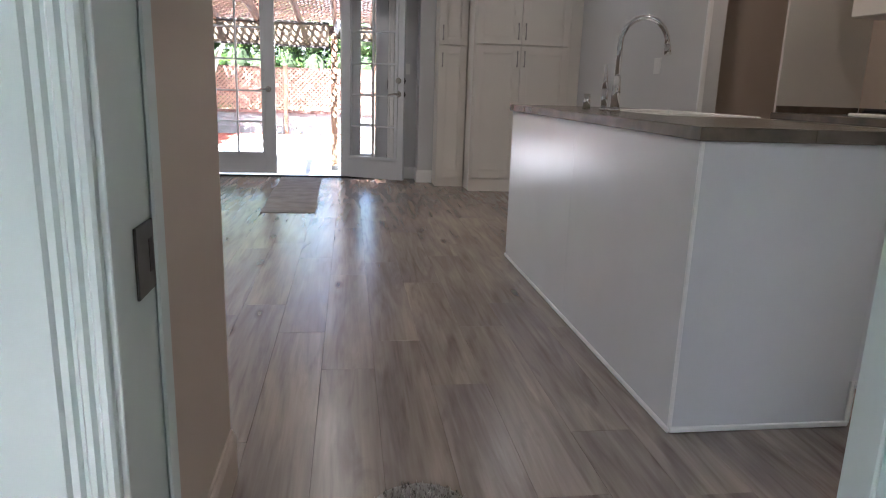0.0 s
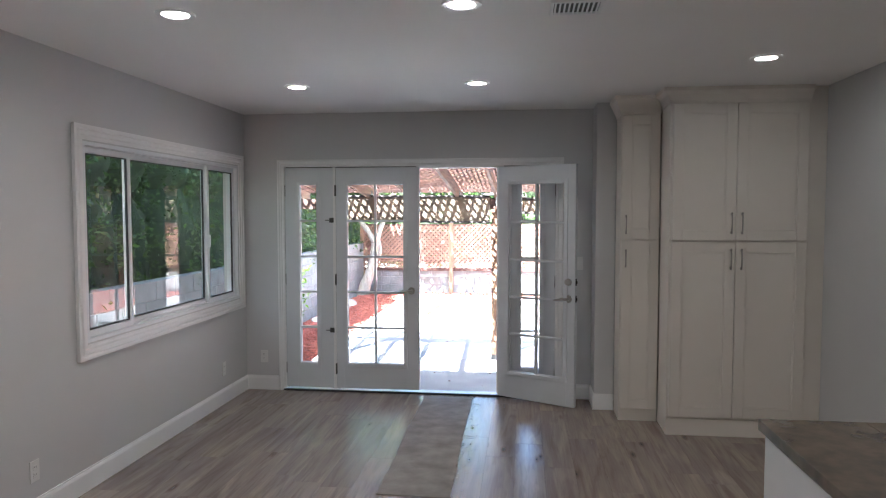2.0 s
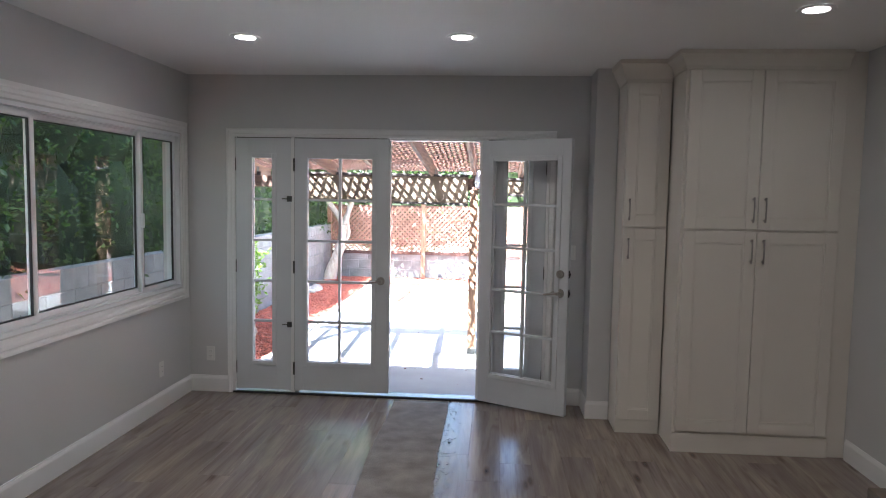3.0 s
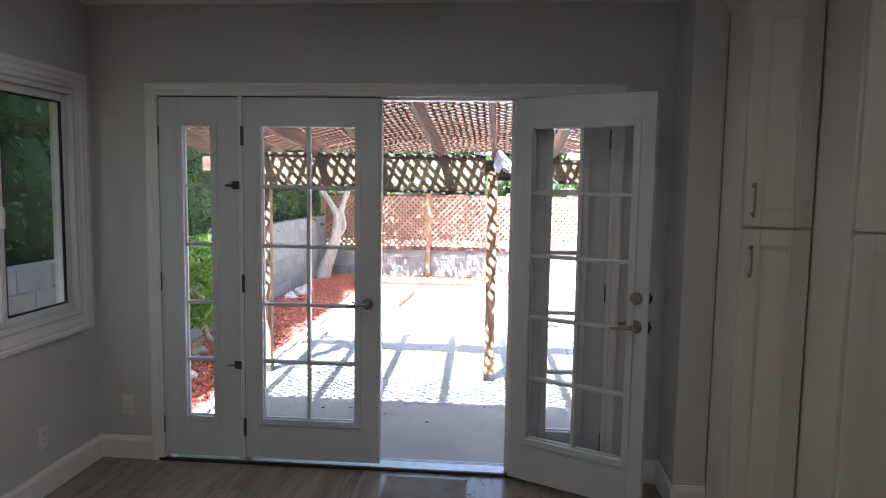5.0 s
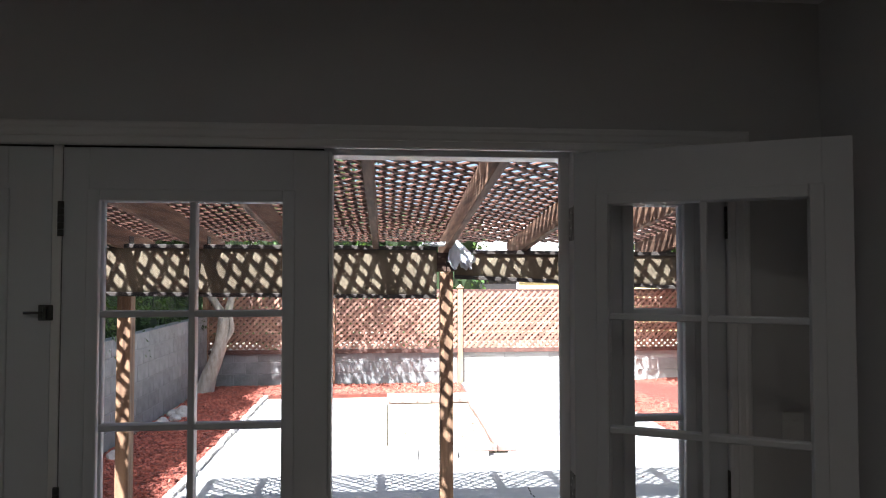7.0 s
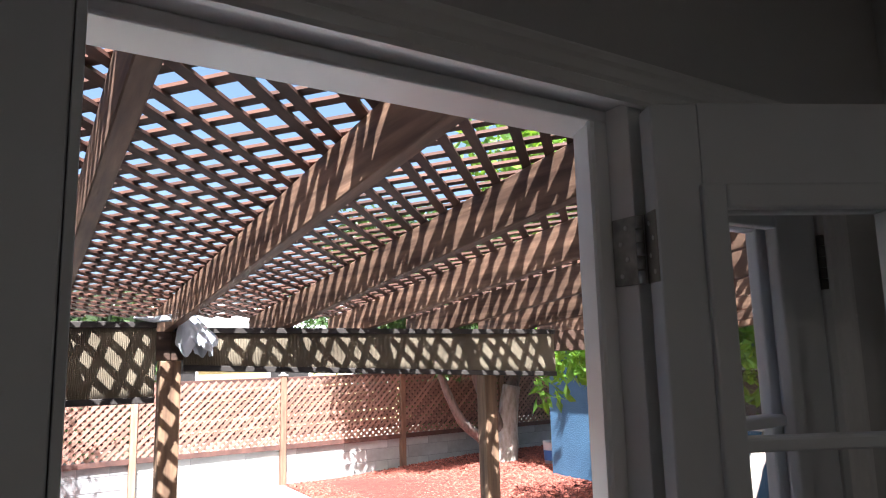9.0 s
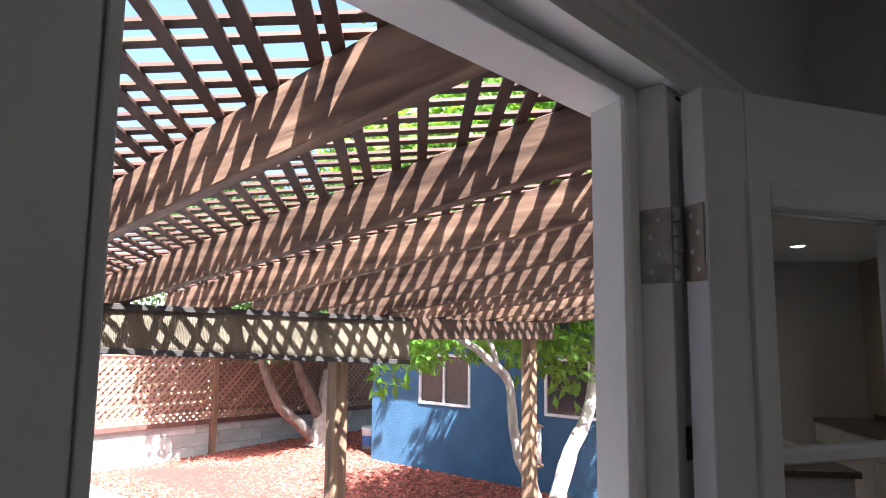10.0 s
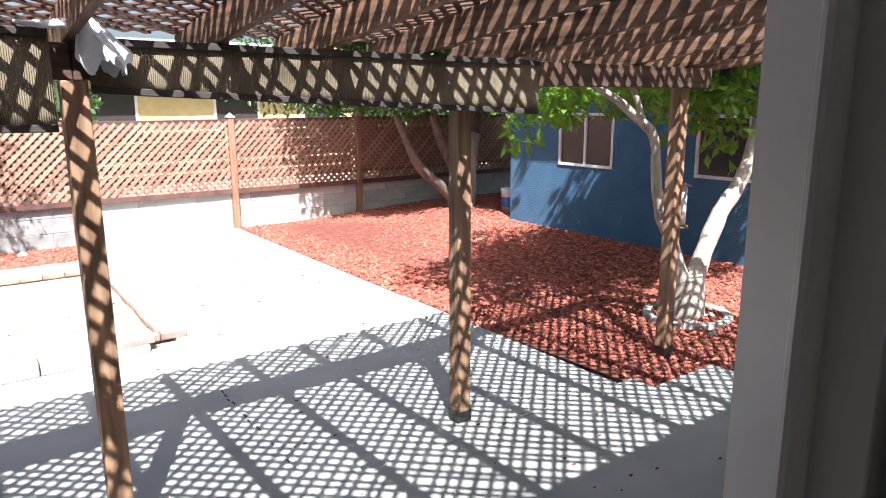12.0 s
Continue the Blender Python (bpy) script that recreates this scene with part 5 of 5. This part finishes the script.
def shade_cloth(x0, x1, zt0, zt1, zb0, zb1, y, label):
    t = thing("shade_cloth", ((x0 + x1) / 2, y, 1.5), label, "shade cloth")
    bm = bmnew()
    n, r = 60, 6
    g = []
    for i in range(n + 1):
        u = i / n
        x = x0 + (x1 - x0) * u
        zt, zb = zt0 + (zt1 - zt0) * u, zb0 + (zb1 - zb0) * u
        zt += 0.006 * math.sin(u * (x1 - x0) * 7)
        g.append([bm.verts.new((x, y + 0.012 * noise.noise(Vector((x * 2.2, j * 0.6, 1))), zb + (zt - zb) * j / r)) for j in range(r + 1)])
    for i in range(n):
        for j in range(r):
            bm.faces.new((g[i][j], g[i + 1][j], g[i + 1][j + 1], g[i][j + 1])).smooth = True
    ex = bmesh.ops.extrude_face_region(bm, geom=bm.faces[:])
    for v in ex["geom"]:
        if isinstance(v, bmesh.types.BMVert):
            v.co.y += 0.0025
    part("cloth", bm, M_CLOTH, t)
    for a, b in ((zt0, zt1), (zb0, zb1)):
        bm = bmnew()
        vs = box(bm, x0, x1, y - 0.016, y + 0.012, -0.014, 0.014, bev=0.003)
        for v in bm.verts:
            v.co.z += a + (b - a) * (v.co.x - x0) / (x1 - x0)
        part("hem", bm, M_CLOTHEDGE, t, "dark bound edge")
    return t


shade_cloth(2.25, 4.47, 1.825, 1.81, 1.655, 1.55, 2.62, "brown woven shade cloth hung along the pergola beam")
shade_cloth(-0.10, 2.13, 1.86, 1.85, 1.545, 1.52, 2.62, "deeper brown woven shade cloth hung along the pergola beam")

bag = thing("plastic_bag", (2.30, 2.58, 1.80), "crumpled white plastic bag tied to the pergola beam", "bag")
bm = bmnew()
gr = []
for j in range(15):
    v = j / 14
    ring_ = []
    for k in range(48):
        a = k / 48 * math.tau
        q = 0.012 + 0.080 * v ** 0.75 * (1 - 0.35 * max(0, v - 0.75) * 4)
        q *= 1 + (0.10 + 0.22 * v) * math.sin(a * 5 + 1.3 * v + 1.5 * math.sin(a * 2)) + 0.25 * v * noise.noise(Vector((math.cos(a) * 2, math.sin(a) * 2, v * 3)))
        z = 0.085 - 0.175 * v + 0.030 * v * math.sin(a * 3 + 0.7) + 0.02 * v * noise.noise(Vector((a * 3, v * 4, 2)))
        ring_.append(bm.verts.new((2.25 + q * math.cos(a) * 0.95 + 0.055 * v, 2.565 + q * math.sin(a) * 0.6, 1.822 + z)))
    gr.append(ring_)
for r0, r1 in zip(gr, gr[1:]):
    for k in range(48):
        bm.faces.new((r0[k], r0[(k + 1) % 48], r1[(k + 1) % 48], r1[k]))
bm.faces.new(gr[0][::-1])
part("sack", bm, M_BAG, bag)
bm = bmnew()
pts = [(2.29, 2.572, 1.880), (2.24, 2.58, 1.872), (2.18, 2.583, 1.880), (2.11, 2.587, 1.872), (2.03, 2.595, 1.882)]
tube(bm, pts, [0.018, 0.015, 0.017, 0.014, 0.006], 10)
for v in bm.verts:
    v.co += Vector((0, 0, 0.007 * noise.noise(v.co * 60)))
part("tie", bm, M_BAG, bag)

# ---- trees ----
def leaf_cloud(name, m, centres, count, size, seed, label, cat, parent=None, droop=0.3):
    """Many small folded leaves scattered over lobes (x, y, z, rx, ry, rz)."""
    r = np.random.RandomState(seed)
    c = np.array(centres, float)
    vol = c[:, 3] * c[:, 4] * c[:, 5]
    wt = vol ** 0.75
    pick = r.choice(len(c), count, p=wt / wt.sum())
    d = r.normal(size=(count, 3))
    d /= np.linalg.norm(d, axis=1)[:, None]
    rad = r.uniform(0.35, 1.05, count) ** 0.6
    clump = 1 + 0.25 * np.sin(d[:, 0] * 7 + pick) * np.sin(d[:, 1] * 6 + pick * 2) + 0.15 * np.sin(d[:, 2] * 11)
    pos = c[pick, :3] + d * c[pick, 3:] * (rad * clump)[:, None]
    ax = r.normal(size=(count, 3)) + d * 0.6
    ax[:, 2] -= droop
    ax /= np.linalg.norm(ax, axis=1)[:, None]
    side = np.cross(ax, r.normal(size=(count, 3)))
    side /= np.linalg.norm(side, axis=1)[:, None] + 1e-9
    nrm = np.cross(ax, side)
    s = size * r.uniform(0.6, 1.3, count)[:, None]
    v = np.stack([pos, pos + ax * s * 0.5 + side * s * 0.22 + nrm * s * 0.06, pos + ax * s, pos + ax * s * 0.5 - side * s * 0.22 + nrm * s * 0.06], 1)
    base = np.arange(count)[:, None] * 4
    f = np.concatenate([base + [0, 1, 2], base + [0, 2, 3]])
    me = from_arrays(name, v.reshape(-1, 3).tolist(), f.tolist(), m)
    ob = new(name, me)
    if parent:
        ob.parent = parent
        me.transform(Matrix.Translation(-AT[parent.name]))
        return ob
    return tagged(ob, label, cat, kind="stuff")


def limbs(parent, name, m, paths):
    for pts, radii in paths:
        bm = bmnew()
        # smooth the line and roughen it
        P = [Vector(p) for p in pts]
        fine, rr = [], []
        for i in range(len(P) - 1):
            p0, p1, p2, p3 = P[max(i - 1, 0)], P[i], P[i + 1], P[min(i + 2, len(P) - 1)]
            for k in range(5):
                t = k / 5
                fine.append(0.5 * ((2 * p1) + (p2 - p0) * t + (2 * p0 - 5 * p1 + 4 * p2 - p3) * t * t + (3 * p1 - p0 - 3 * p2 + p3) * t ** 3))
                rr.append(radii[i] + (radii[i + 1] - radii[i]) * t)
        fine.append(P[-1])
        rr.append(radii[-1])
        tube(bm, fine, rr, 14)
        for v in bm.verts:
            v.co += Vector((noise.noise(v.co * 6), noise.noise(v.co * 6 + Vector((9, 0, 0))), 0)) * 0.018
        part(name, bm, m, parent)


# tree with white-washed trunk by the west wall
t1 = thing("garden_tree", (-1.10, 9.3, GROUND), "leaning pale-barked tree beside the block wall", "tree")
limbs(t1, "trunk", M_BARK, [([(-1.13, 9.3, GROUND - 0.03), (-1.05, 9.3, 0.0), (-0.89, 9.3, 0.45), (-0.81, 9.3, 0.95)], [0.17, 0.13, 0.105, 0.095])])
limbs(t1, "limb", M_BARK, [([(-0.81, 9.3, 0.92), (-0.97, 9.3, 1.20), (-1.17, 9.3, 1.50), (-1.35, 9.3, 2.1), (-1.45, 9.2, 2.8)], [0.075, 0.06, 0.055, 0.045, 0.02]),
                           ([(-0.81, 9.3, 0.93), (-0.71, 9.32, 1.25), (-0.61, 9.35, 1.55), (-0.35, 9.4, 2.2), (-0.05, 9.4, 2.9)], [0.07, 0.06, 0.055, 0.04, 0.02]),
                           ([(-0.83, 9.28, 0.5), (-0.70, 9.3, 0.78), (-0.75, 9.3, 1.05)], [0.045, 0.04, 0.035])])
leaf_cloud("crown", M_LEAFD, [(-0.8, 8.9, 3.1, 1.5, 1.3, 0.9), (0.5, 8.5, 3.0, 1.2, 1.0, 0.7), (-2.05, 9.2, 2.6, 1.0, 1.2, 0.9)], 15000, 0.10, 3, "", "", t1)

t2 = thing("garden_tree", (6.85, 3.2, GROUND), "two-stemmed pale-barked tree in a ring of stones by the blue house", "tree")
limbs(t2, "trunk", M_BARK, [([(6.83, 3.2, GROUND - 0.05), (6.83, 3.2, 0.0), (6.80, 3.2, 0.14)], [0.17, 0.15, 0.14])])
limbs(t2, "stem", M_BARK, [([(6.78, 3.2, 0.05), (6.58, 3.2, 0.42), (6.40, 3.2, 0.75), (6.31, 3.2, 1.05), (6.24, 3.2, 1.34), (5.98, 3.2, 1.52), (5.70, 3.2, 1.66), (5.4, 3.25, 1.78)], [0.075, 0.058, 0.048, 0.042, 0.038, 0.034, 0.028, 0.016]),
                          ([(6.88, 3.2, 0.02), (7.04, 3.2, 0.32), (7.25, 3.2, 0.64), (7.55, 3.2, 0.95), (7.75, 3.2, 1.5), (7.9, 3.3, 2.4)], [0.10, 0.08, 0.07, 0.062, 0.05, 0.03]),
                          ([(6.24, 3.2, 1.3), (6.0, 3.3, 1.9), (5.9, 3.3, 2.6), (5.7, 3.3, 3.3)], [0.022, 0.020, 0.018, 0.012])])
# The lobe at x 5.2 is added to throw shade on the mulch.
leaf_cloud("crown", M_LEAF, [(6.8, 3.0, 3.6, 1.4, 1.5, 0.9), (6.1, 2.9, 3.5, 0.8, 1.2, 0.7), (7.6, 3.6, 2.6, 1.1, 1.3, 0.9), (7.3, 3.6, 1.75, 0.6, 0.5, 0.4),
                            (6.6, 4.2, 1.85, 1.0, 0.6, 0.35), (5.2, 3.4, 3.3, 0.65, 0.6, 0.45), (5.5, 3.5, 1.75, 0.5, 0.25, 0.22), (7.2, 2.7, 3.6, 1.4, 1.2, 0.8), (5.74, 4.2, 1.35, 0.13, 0.10, 0.15), (7.44, 3.35, 1.57, 0.34, 0.25, 0.42), (5.48, 3.6, 1.67, 0.38, 0.2, 0.22), (6.42, 3.5, 1.67, 0.40, 0.2, 0.16)], 19500, 0.13, 7, "", "", t2)
ring = thing("tree_kerb", (6.82, 3.17, GROUND), "low pale concrete kerb curved round the white-stemmed tree", "edging")
for i in range(12):
    bm = bmnew()
    a0, a1 = i / 12 * math.tau + 0.012, (i + 1) / 12 * math.tau - 0.012
    pr = [(0.30, 0.0), (0.30, 0.055), (0.308, 0.062), (0.362, 0.062), (0.37, 0.055), (0.37, 0.0)]
    rows_ = [[bm.verts.new((q * math.cos(a0 + (a1 - a0) * j / 4), q * math.sin(a0 + (a1 - a0) * j / 4), z)) for q, z in pr] for j in range(5)]
    for r0, r1 in zip(rows_, rows_[1:]):
        for k in range(6):
            bm.faces.new((r0[k], r0[(k + 1) % 6], r1[(k + 1) % 6], r1[k]))
    bm.faces.new(rows_[0])
    bm.faces.new(rows_[-1][::-1])
    part("kerb_stone", bm, M_ROCK, ring, "", False)
for i, (x, y, q) in enumerate(((6.70, 3.02, 0.05), (6.98, 3.05, 0.06), (7.02, 3.28, 0.045), (6.62, 3.20, 0.04), (6.60, 2.78, 0.04), (7.24, 3.10, 0.05))):
    rock((x, y, GROUND + 0.01), q, i * 3.1, "pale stone beside the kerb round the tree")

t3 = thing("garden_tree", (8.55, 9.0, -0.12), "old tree with a thick pale trunk in the shady corner", "tree")
limbs(t3, "trunk", M_BARK, [([(8.74, 8.95, -0.16), (8.82, 8.95, 0.15), (8.90, 9.0, 0.55), (9.02, 9.0, 1.1)], [0.25, 0.21, 0.18, 0.16])])
limbs(t3, "limb", M_BARKD, [([(8.60, 8.95, 0.0), (8.25, 8.9, 0.30), (7.85, 8.85, 0.60), (7.55, 8.8, 1.1), (7.3, 8.8, 1.7)], [0.10, 0.085, 0.075, 0.065, 0.04]),
                            ([(8.75, 9.0, 0.4), (8.5, 9.0, 0.8), (8.3, 9.0, 1.2), (8.1, 9.0, 1.9)], [0.12, 0.10, 0.08, 0.05]),
                            ([(9.02, 9.0, 1.05), (9.15, 9.0, 1.5), (9.4, 9.0, 2.4)], [0.13, 0.10, 0.06])])
# Lobes at z 3.3 float out of view, added to shade the fence.
leaf_cloud("crown", M_LEAFD, [(8.3, 8.9, 2.7, 1.8, 1.2, 1.0), (7.3, 8.6, 2.5, 1.3, 0.9, 0.9), (9.6, 8.6, 2.5, 1.3, 1.2, 1.0), (6.2, 8.4, 3.3, 0.8, 0.8, 0.6), (7.5, 8.3, 3.3, 1.2, 1.0, 0.7), (8.7, 8.3, 3.3, 1.2, 1.0, 0.7), (7.2, 8.3, 1.75, 0.6, 0.4, 0.3), (8.6, 7.9, 2.2, 0.9, 0.6, 0.6)], 40000, 0.12, 9, "", "", t3)
leaf_cloud("corner_foliage", M_LEAFD, [(9.0, 10.9, 1.6, 2.4, 0.5, 1.5), (7.0, 11.2, 2.2, 1.6, 0.5, 0.8)], 9000, 0.12, 12, "dark shrubs behind the fence corner", "shrub")

# shrub outside the side leaf
sh = thing("garden_shrub", (-0.80, 2.9, GROUND), "bright green shrub with crooked pale stems on the mulch", "shrub")
limbs(sh, "stem", M_BARK, [([(-0.72, 2.95, GROUND - 0.02), (-0.80, 2.9, -0.10), (-0.62, 2.9, 0.06), (-0.78, 2.9, 0.30), (-0.72, 2.9, 0.6)], [0.035, 0.03, 0.03, 0.025, 0.015]),
                          ([(-0.70, 2.95, GROUND), (-0.50, 2.9, -0.12), (-0.66, 2.9, 0.10), (-0.9, 2.9, 0.4)], [0.03, 0.03, 0.025, 0.015])])
leaf_cloud("crown", M_LEAF, [(-0.78, 2.95, 0.82, 0.34, 0.34, 0.24), (-0.82, 3.0, 0.48, 0.36, 0.34, 0.22), (-0.72, 2.9, 0.24, 0.25, 0.25, 0.10)], 2600, 0.075, 15, "", "", sh)

# hedges
def hedge(name, x0, x1, y0, y1, z0, z1, count, seed, m, size, label):
    r = random.Random(seed)
    lobes = []
    long_y = (y1 - y0) > (x1 - x0)
    L = (y1 - y0) if long_y else (x1 - x0)
    k = int(L / 0.7)
    for i in range(k):
        t = (i + 0.5) / k
        for zf in (0.18, 0.5, 0.8):
            x = (x0 + x1) / 2 + r.uniform(-0.15, 0.15) if long_y else x0 + L * t
            y = y0 + L * t if long_y else (y0 + y1) / 2 + r.uniform(-0.15, 0.15)
            hx = (x1 - x0) / 2 if long_y else 0.55
            hy = 0.55 if long_y else (y1 - y0) / 2
            lobes.append((x, y, z0 + (z1 - z0) * zf + r.uniform(-0.2, 0.2), hx, hy, (z1 - z0) * 0.24))
    ob = leaf_cloud(name, m, lobes, count, size, seed, label, "hedge")
    # Dark blobs added inside the lobes; their colour stands for inner shade.
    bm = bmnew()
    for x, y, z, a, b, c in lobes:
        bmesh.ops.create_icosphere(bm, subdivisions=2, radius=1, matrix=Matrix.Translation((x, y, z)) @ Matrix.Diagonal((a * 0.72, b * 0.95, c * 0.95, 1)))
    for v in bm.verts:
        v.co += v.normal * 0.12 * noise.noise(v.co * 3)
    part(name + "_depth", bm, M_CORE, label="dark filler blobs standing for shade inside the hedge", kind="stuff")["category"] = "hedge"
    return ob


# Unseen hedge, added to cut the daylight through window_3.
hedge("hedge_side", 3.5, 7.5, -9.4, -8.4, -0.3, 3.0, 12000, 48, M_LEAFD, 0.10, "unseen dark green hedge added to dim the kitchen window")
# Also unseen: a dark backdrop that dims both windows behind the walker.
hedge("hedge_front", -4, 9, -17.5, -16.0, -0.3, 3.4, 9000, 45, M_LEAFD, 0.2, "unseen green hedge added beyond the front lawn to dim the windows")
hedge("hedge_west", -2.55, -1.25, -5.0, 10.5, 0.5, 4.7, 110000, 41, M_LEAFD, 0.075, "tall dense green hedge behind the west wall")
hedge("hedge_back", -3.5, 4.0, 13.5, 15.0, 0.2, 2.9, 16000, 43, M_LEAFD, 0.16, "garden greenery beyond the back fence")
hedge("hedge_east", 9.5, 18, 12.5, 14.5, 0.2, 4.2, 14000, 44, M_LEAFD, 0.17, "tall greenery beyond the corner")
leaf_cloud("high_foliage", M_LEAF, [(9.5, 5.2, 5.6, 2.2, 2.4, 1.7), (9.4, 2.2, 4.8, 2.2, 2.4, 1.6), (10.5, 8.5, 5.0, 2.0, 2.0, 1.5)], 30000, 0.17, 46, "high bright green tree canopy over the blue house", "tree canopy")

# ---- blue house ----
HX, HY = 8.60, 7.52
bh = thing("blue_house", (HX + 2, 4, GROUND), "small blue stucco outbuilding with white-framed windows", "house")
wins = [(5.58, 6.53, 0.76, 1.46), (3.15, 4.40, 0.76, 1.46)]
ys = [0.0, 3.15, 4.40, 5.58, 6.53, HY]
for a, b in zip(ys, ys[1:]):
    zs = ((GROUND - 0.02, 0.76), (1.46, 2.30)) if (a, b) in ((3.15, 4.40), (5.58, 6.53)) else ((GROUND - 0.02, 2.30),)
    for c, d in zs:
        bm = bmnew()
        box(bm, HX, HX + 0.15, a, b, c, d)
        part("wall", bm, M_STUCCO, bh, "rough blue stucco wall")
for q in ((HX + 0.151, HX + 4.5, HY - 0.15, HY), (HX + 4.35, HX + 4.5, 0, HY - 0.152), (HX + 0.151, HX + 4.348, 0, 0.15)):
    bm = bmnew()
    box(bm, *q, GROUND - 0.02, 2.30)
    part("wall", bm, M_STUCCO, bh, "rough blue stucco wall")
bm = bmnew()
box(bm, HX - 0.45, HX + 4.8, -0.2, HY + 0.25, 2.302, 2.42, bev=0.01)
part("roof", bm, M_ROOF, bh)
for y0, y1, z0, z1 in wins:
    w = new("window")
    w.parent = bh
    AT[w.name] = AT[bh.name]
    bm = bmnew()
    fw = 0.035
    for a, b, c, d in ((y0, y0 + fw, z0, z1), (y1 - fw, y1, z0, z1), (y0 + fw, y1 - fw, z0, z0 + fw), (y0 + fw, y1 - fw, z1 - fw, z1), ((y0 + y1) / 2 - 0.016, (y0 + y1) / 2 + 0.016, z0 + fw, z1 - fw)):
        box(bm, HX - 0.015, HX + 0.04, a, b, c, d, bev=0.003)
    part("window_frame", bm, M_WFRAME, w)
    for a, b in ((y0 + fw, (y0 + y1) / 2 - 0.016), ((y0 + y1) / 2 + 0.016, y1 - fw)):
        bm = bmnew()
        box(bm, HX + 0.015, HX + 0.021, a, b, z0 + fw, z1 - fw)
        part("pane", bm, M_DARKGLASS, w, "dark window pane")
# bucket by the corner
bk = thing("plastic_bucket", (9.15, 8.15, -0.14), "white plastic bucket with a blue label by the house corner", "bucket")
bm = bmnew()
tube(bm, [(9.15, 8.15, -0.139), (9.15, 8.15, 0.20), (9.15, 8.15, 0.235)], [0.13, 0.148, 0.155], 24)
part("pail", bm, M_BUCKET, bk)
bm = bmnew()
tube(bm, [(9.15, 8.15, -0.06), (9.15, 8.15, 0.10)], [0.1375, 0.1455], 24, cap=False)
part("label", bm, M_BLUELABEL, bk, "blue paper label")
bf = thing("hanging_feeder", (6.42, 3.1, 0.72), "glass bird feeder hanging in the tree", "bird feeder")
bm = bmnew()
disc(bm, (6.45, 3.05, 0.62), (0, 0, 1), 0.07, 0.02, 16, 0.06)
part("tray", bm, M_POST, bf)
bm = bmnew()
disc(bm, (6.45, 3.05, 0.95), (0, 0, 1), 0.075, 0.03, 16, 0.02)
part("lid", bm, M_POST, bf)
bm = bmnew()
disc(bm, (6.45, 3.05, 0.645), (0, 0, 1), 0.045, 0.30, 16)
part("tube", bm, M_WFRAME, bf)
bm = bmnew()
tube(bm, [(6.45, 3.05, 0.98), (6.43, 3.12, 1.20)], 0.003, 6)
part("wire", bm, M_BLACK, bf)

# ---- beyond the fence ----
nb = thing("neighbour_house", (5, 18, GROUND), "yellow stucco house with a pale roof beyond the fence", "house")
bm = bmnew()
box(bm, 3.0, 12.0, 17.5, 22.0, GROUND - 0.05, 2.1)
part("wall", bm, M_YELLOW, nb)
bm = bmnew()
v = [bm.verts.new(p) for p in ((2.5, 17.0, 2.1), (12.5, 17.0, 2.1), (12.5, 22.5, 2.1), (2.5, 22.5, 2.1), (2.5, 19.75, 3.3), (12.5, 19.75, 3.3))]
for f in ((0, 1, 5, 4), (2, 3, 4, 5), (0, 4, 3), (1, 2, 5), (0, 3, 2, 1)):
    bm.faces.new([v[i] for i in f])
part("roof", bm, M_BLOCKW, nb)
for x in (4.4, 7.4, 9.8):
    w = new("window")
    w.parent = nb
    AT[w.name] = AT[nb.name]
    bm = bmnew()
    for a, b, c, d in ((x, x + 0.06, 0.8, 1.9), (x + 1.14, x + 1.2, 0.8, 1.9), (x + 0.06, x + 1.14, 0.8, 0.86), (x + 0.06, x + 1.14, 1.84, 1.9)):
        box(bm, a, b, 17.46, 17.52, c, d)
    part("window_frame", bm, M_WFRAME, w)
    bm = bmnew()
    box(bm, x + 0.06, x + 1.14, 17.480, 17.497, 0.86, 1.84)
    part("pane", bm, M_DARKGLASS, w)

# ---- floor planks, last ----
fl = thing("floor", (0, 0, 0), "wide greyed oak laminate planks running towards the garden doors", "floor")
fl["kind"] = "structure"
PW, PL = 0.1925, 1.28
plank_mesh = {}
rng = random.Random(77)
for i in range(30):
    x = 0.004 + i * PW
    if x > 5.58:
        break
    y = -0.012 - rng.uniform(0.2, PL)
    end = -0.004
    while True:
        a, b = max(y, -9.38 if x < 3.1 else -6.83), end
        L = round(b - a, 2)
        if L > 0.05:
            w = min(PW, 5.595 - x) - 0.0007
            key = (L, round(w, 3))
            if key not in plank_mesh:
                bm = bmnew()
                box(bm, -w / 2, w / 2, -L / 2 + 0.0006, L / 2 - 0.0006, -0.008, 0.0, bev=0.0007)
                plank_mesh[key] = finish(bm, "plank", M_FLOOR)
            o = new("plank", plank_mesh[key])
            o.parent = fl
            o.location = (x + w / 2, (a + b) / 2, 0)
        if y <= (-9.38 if x < 3.1 else -6.83):
            break
        end = y
        y -= PL
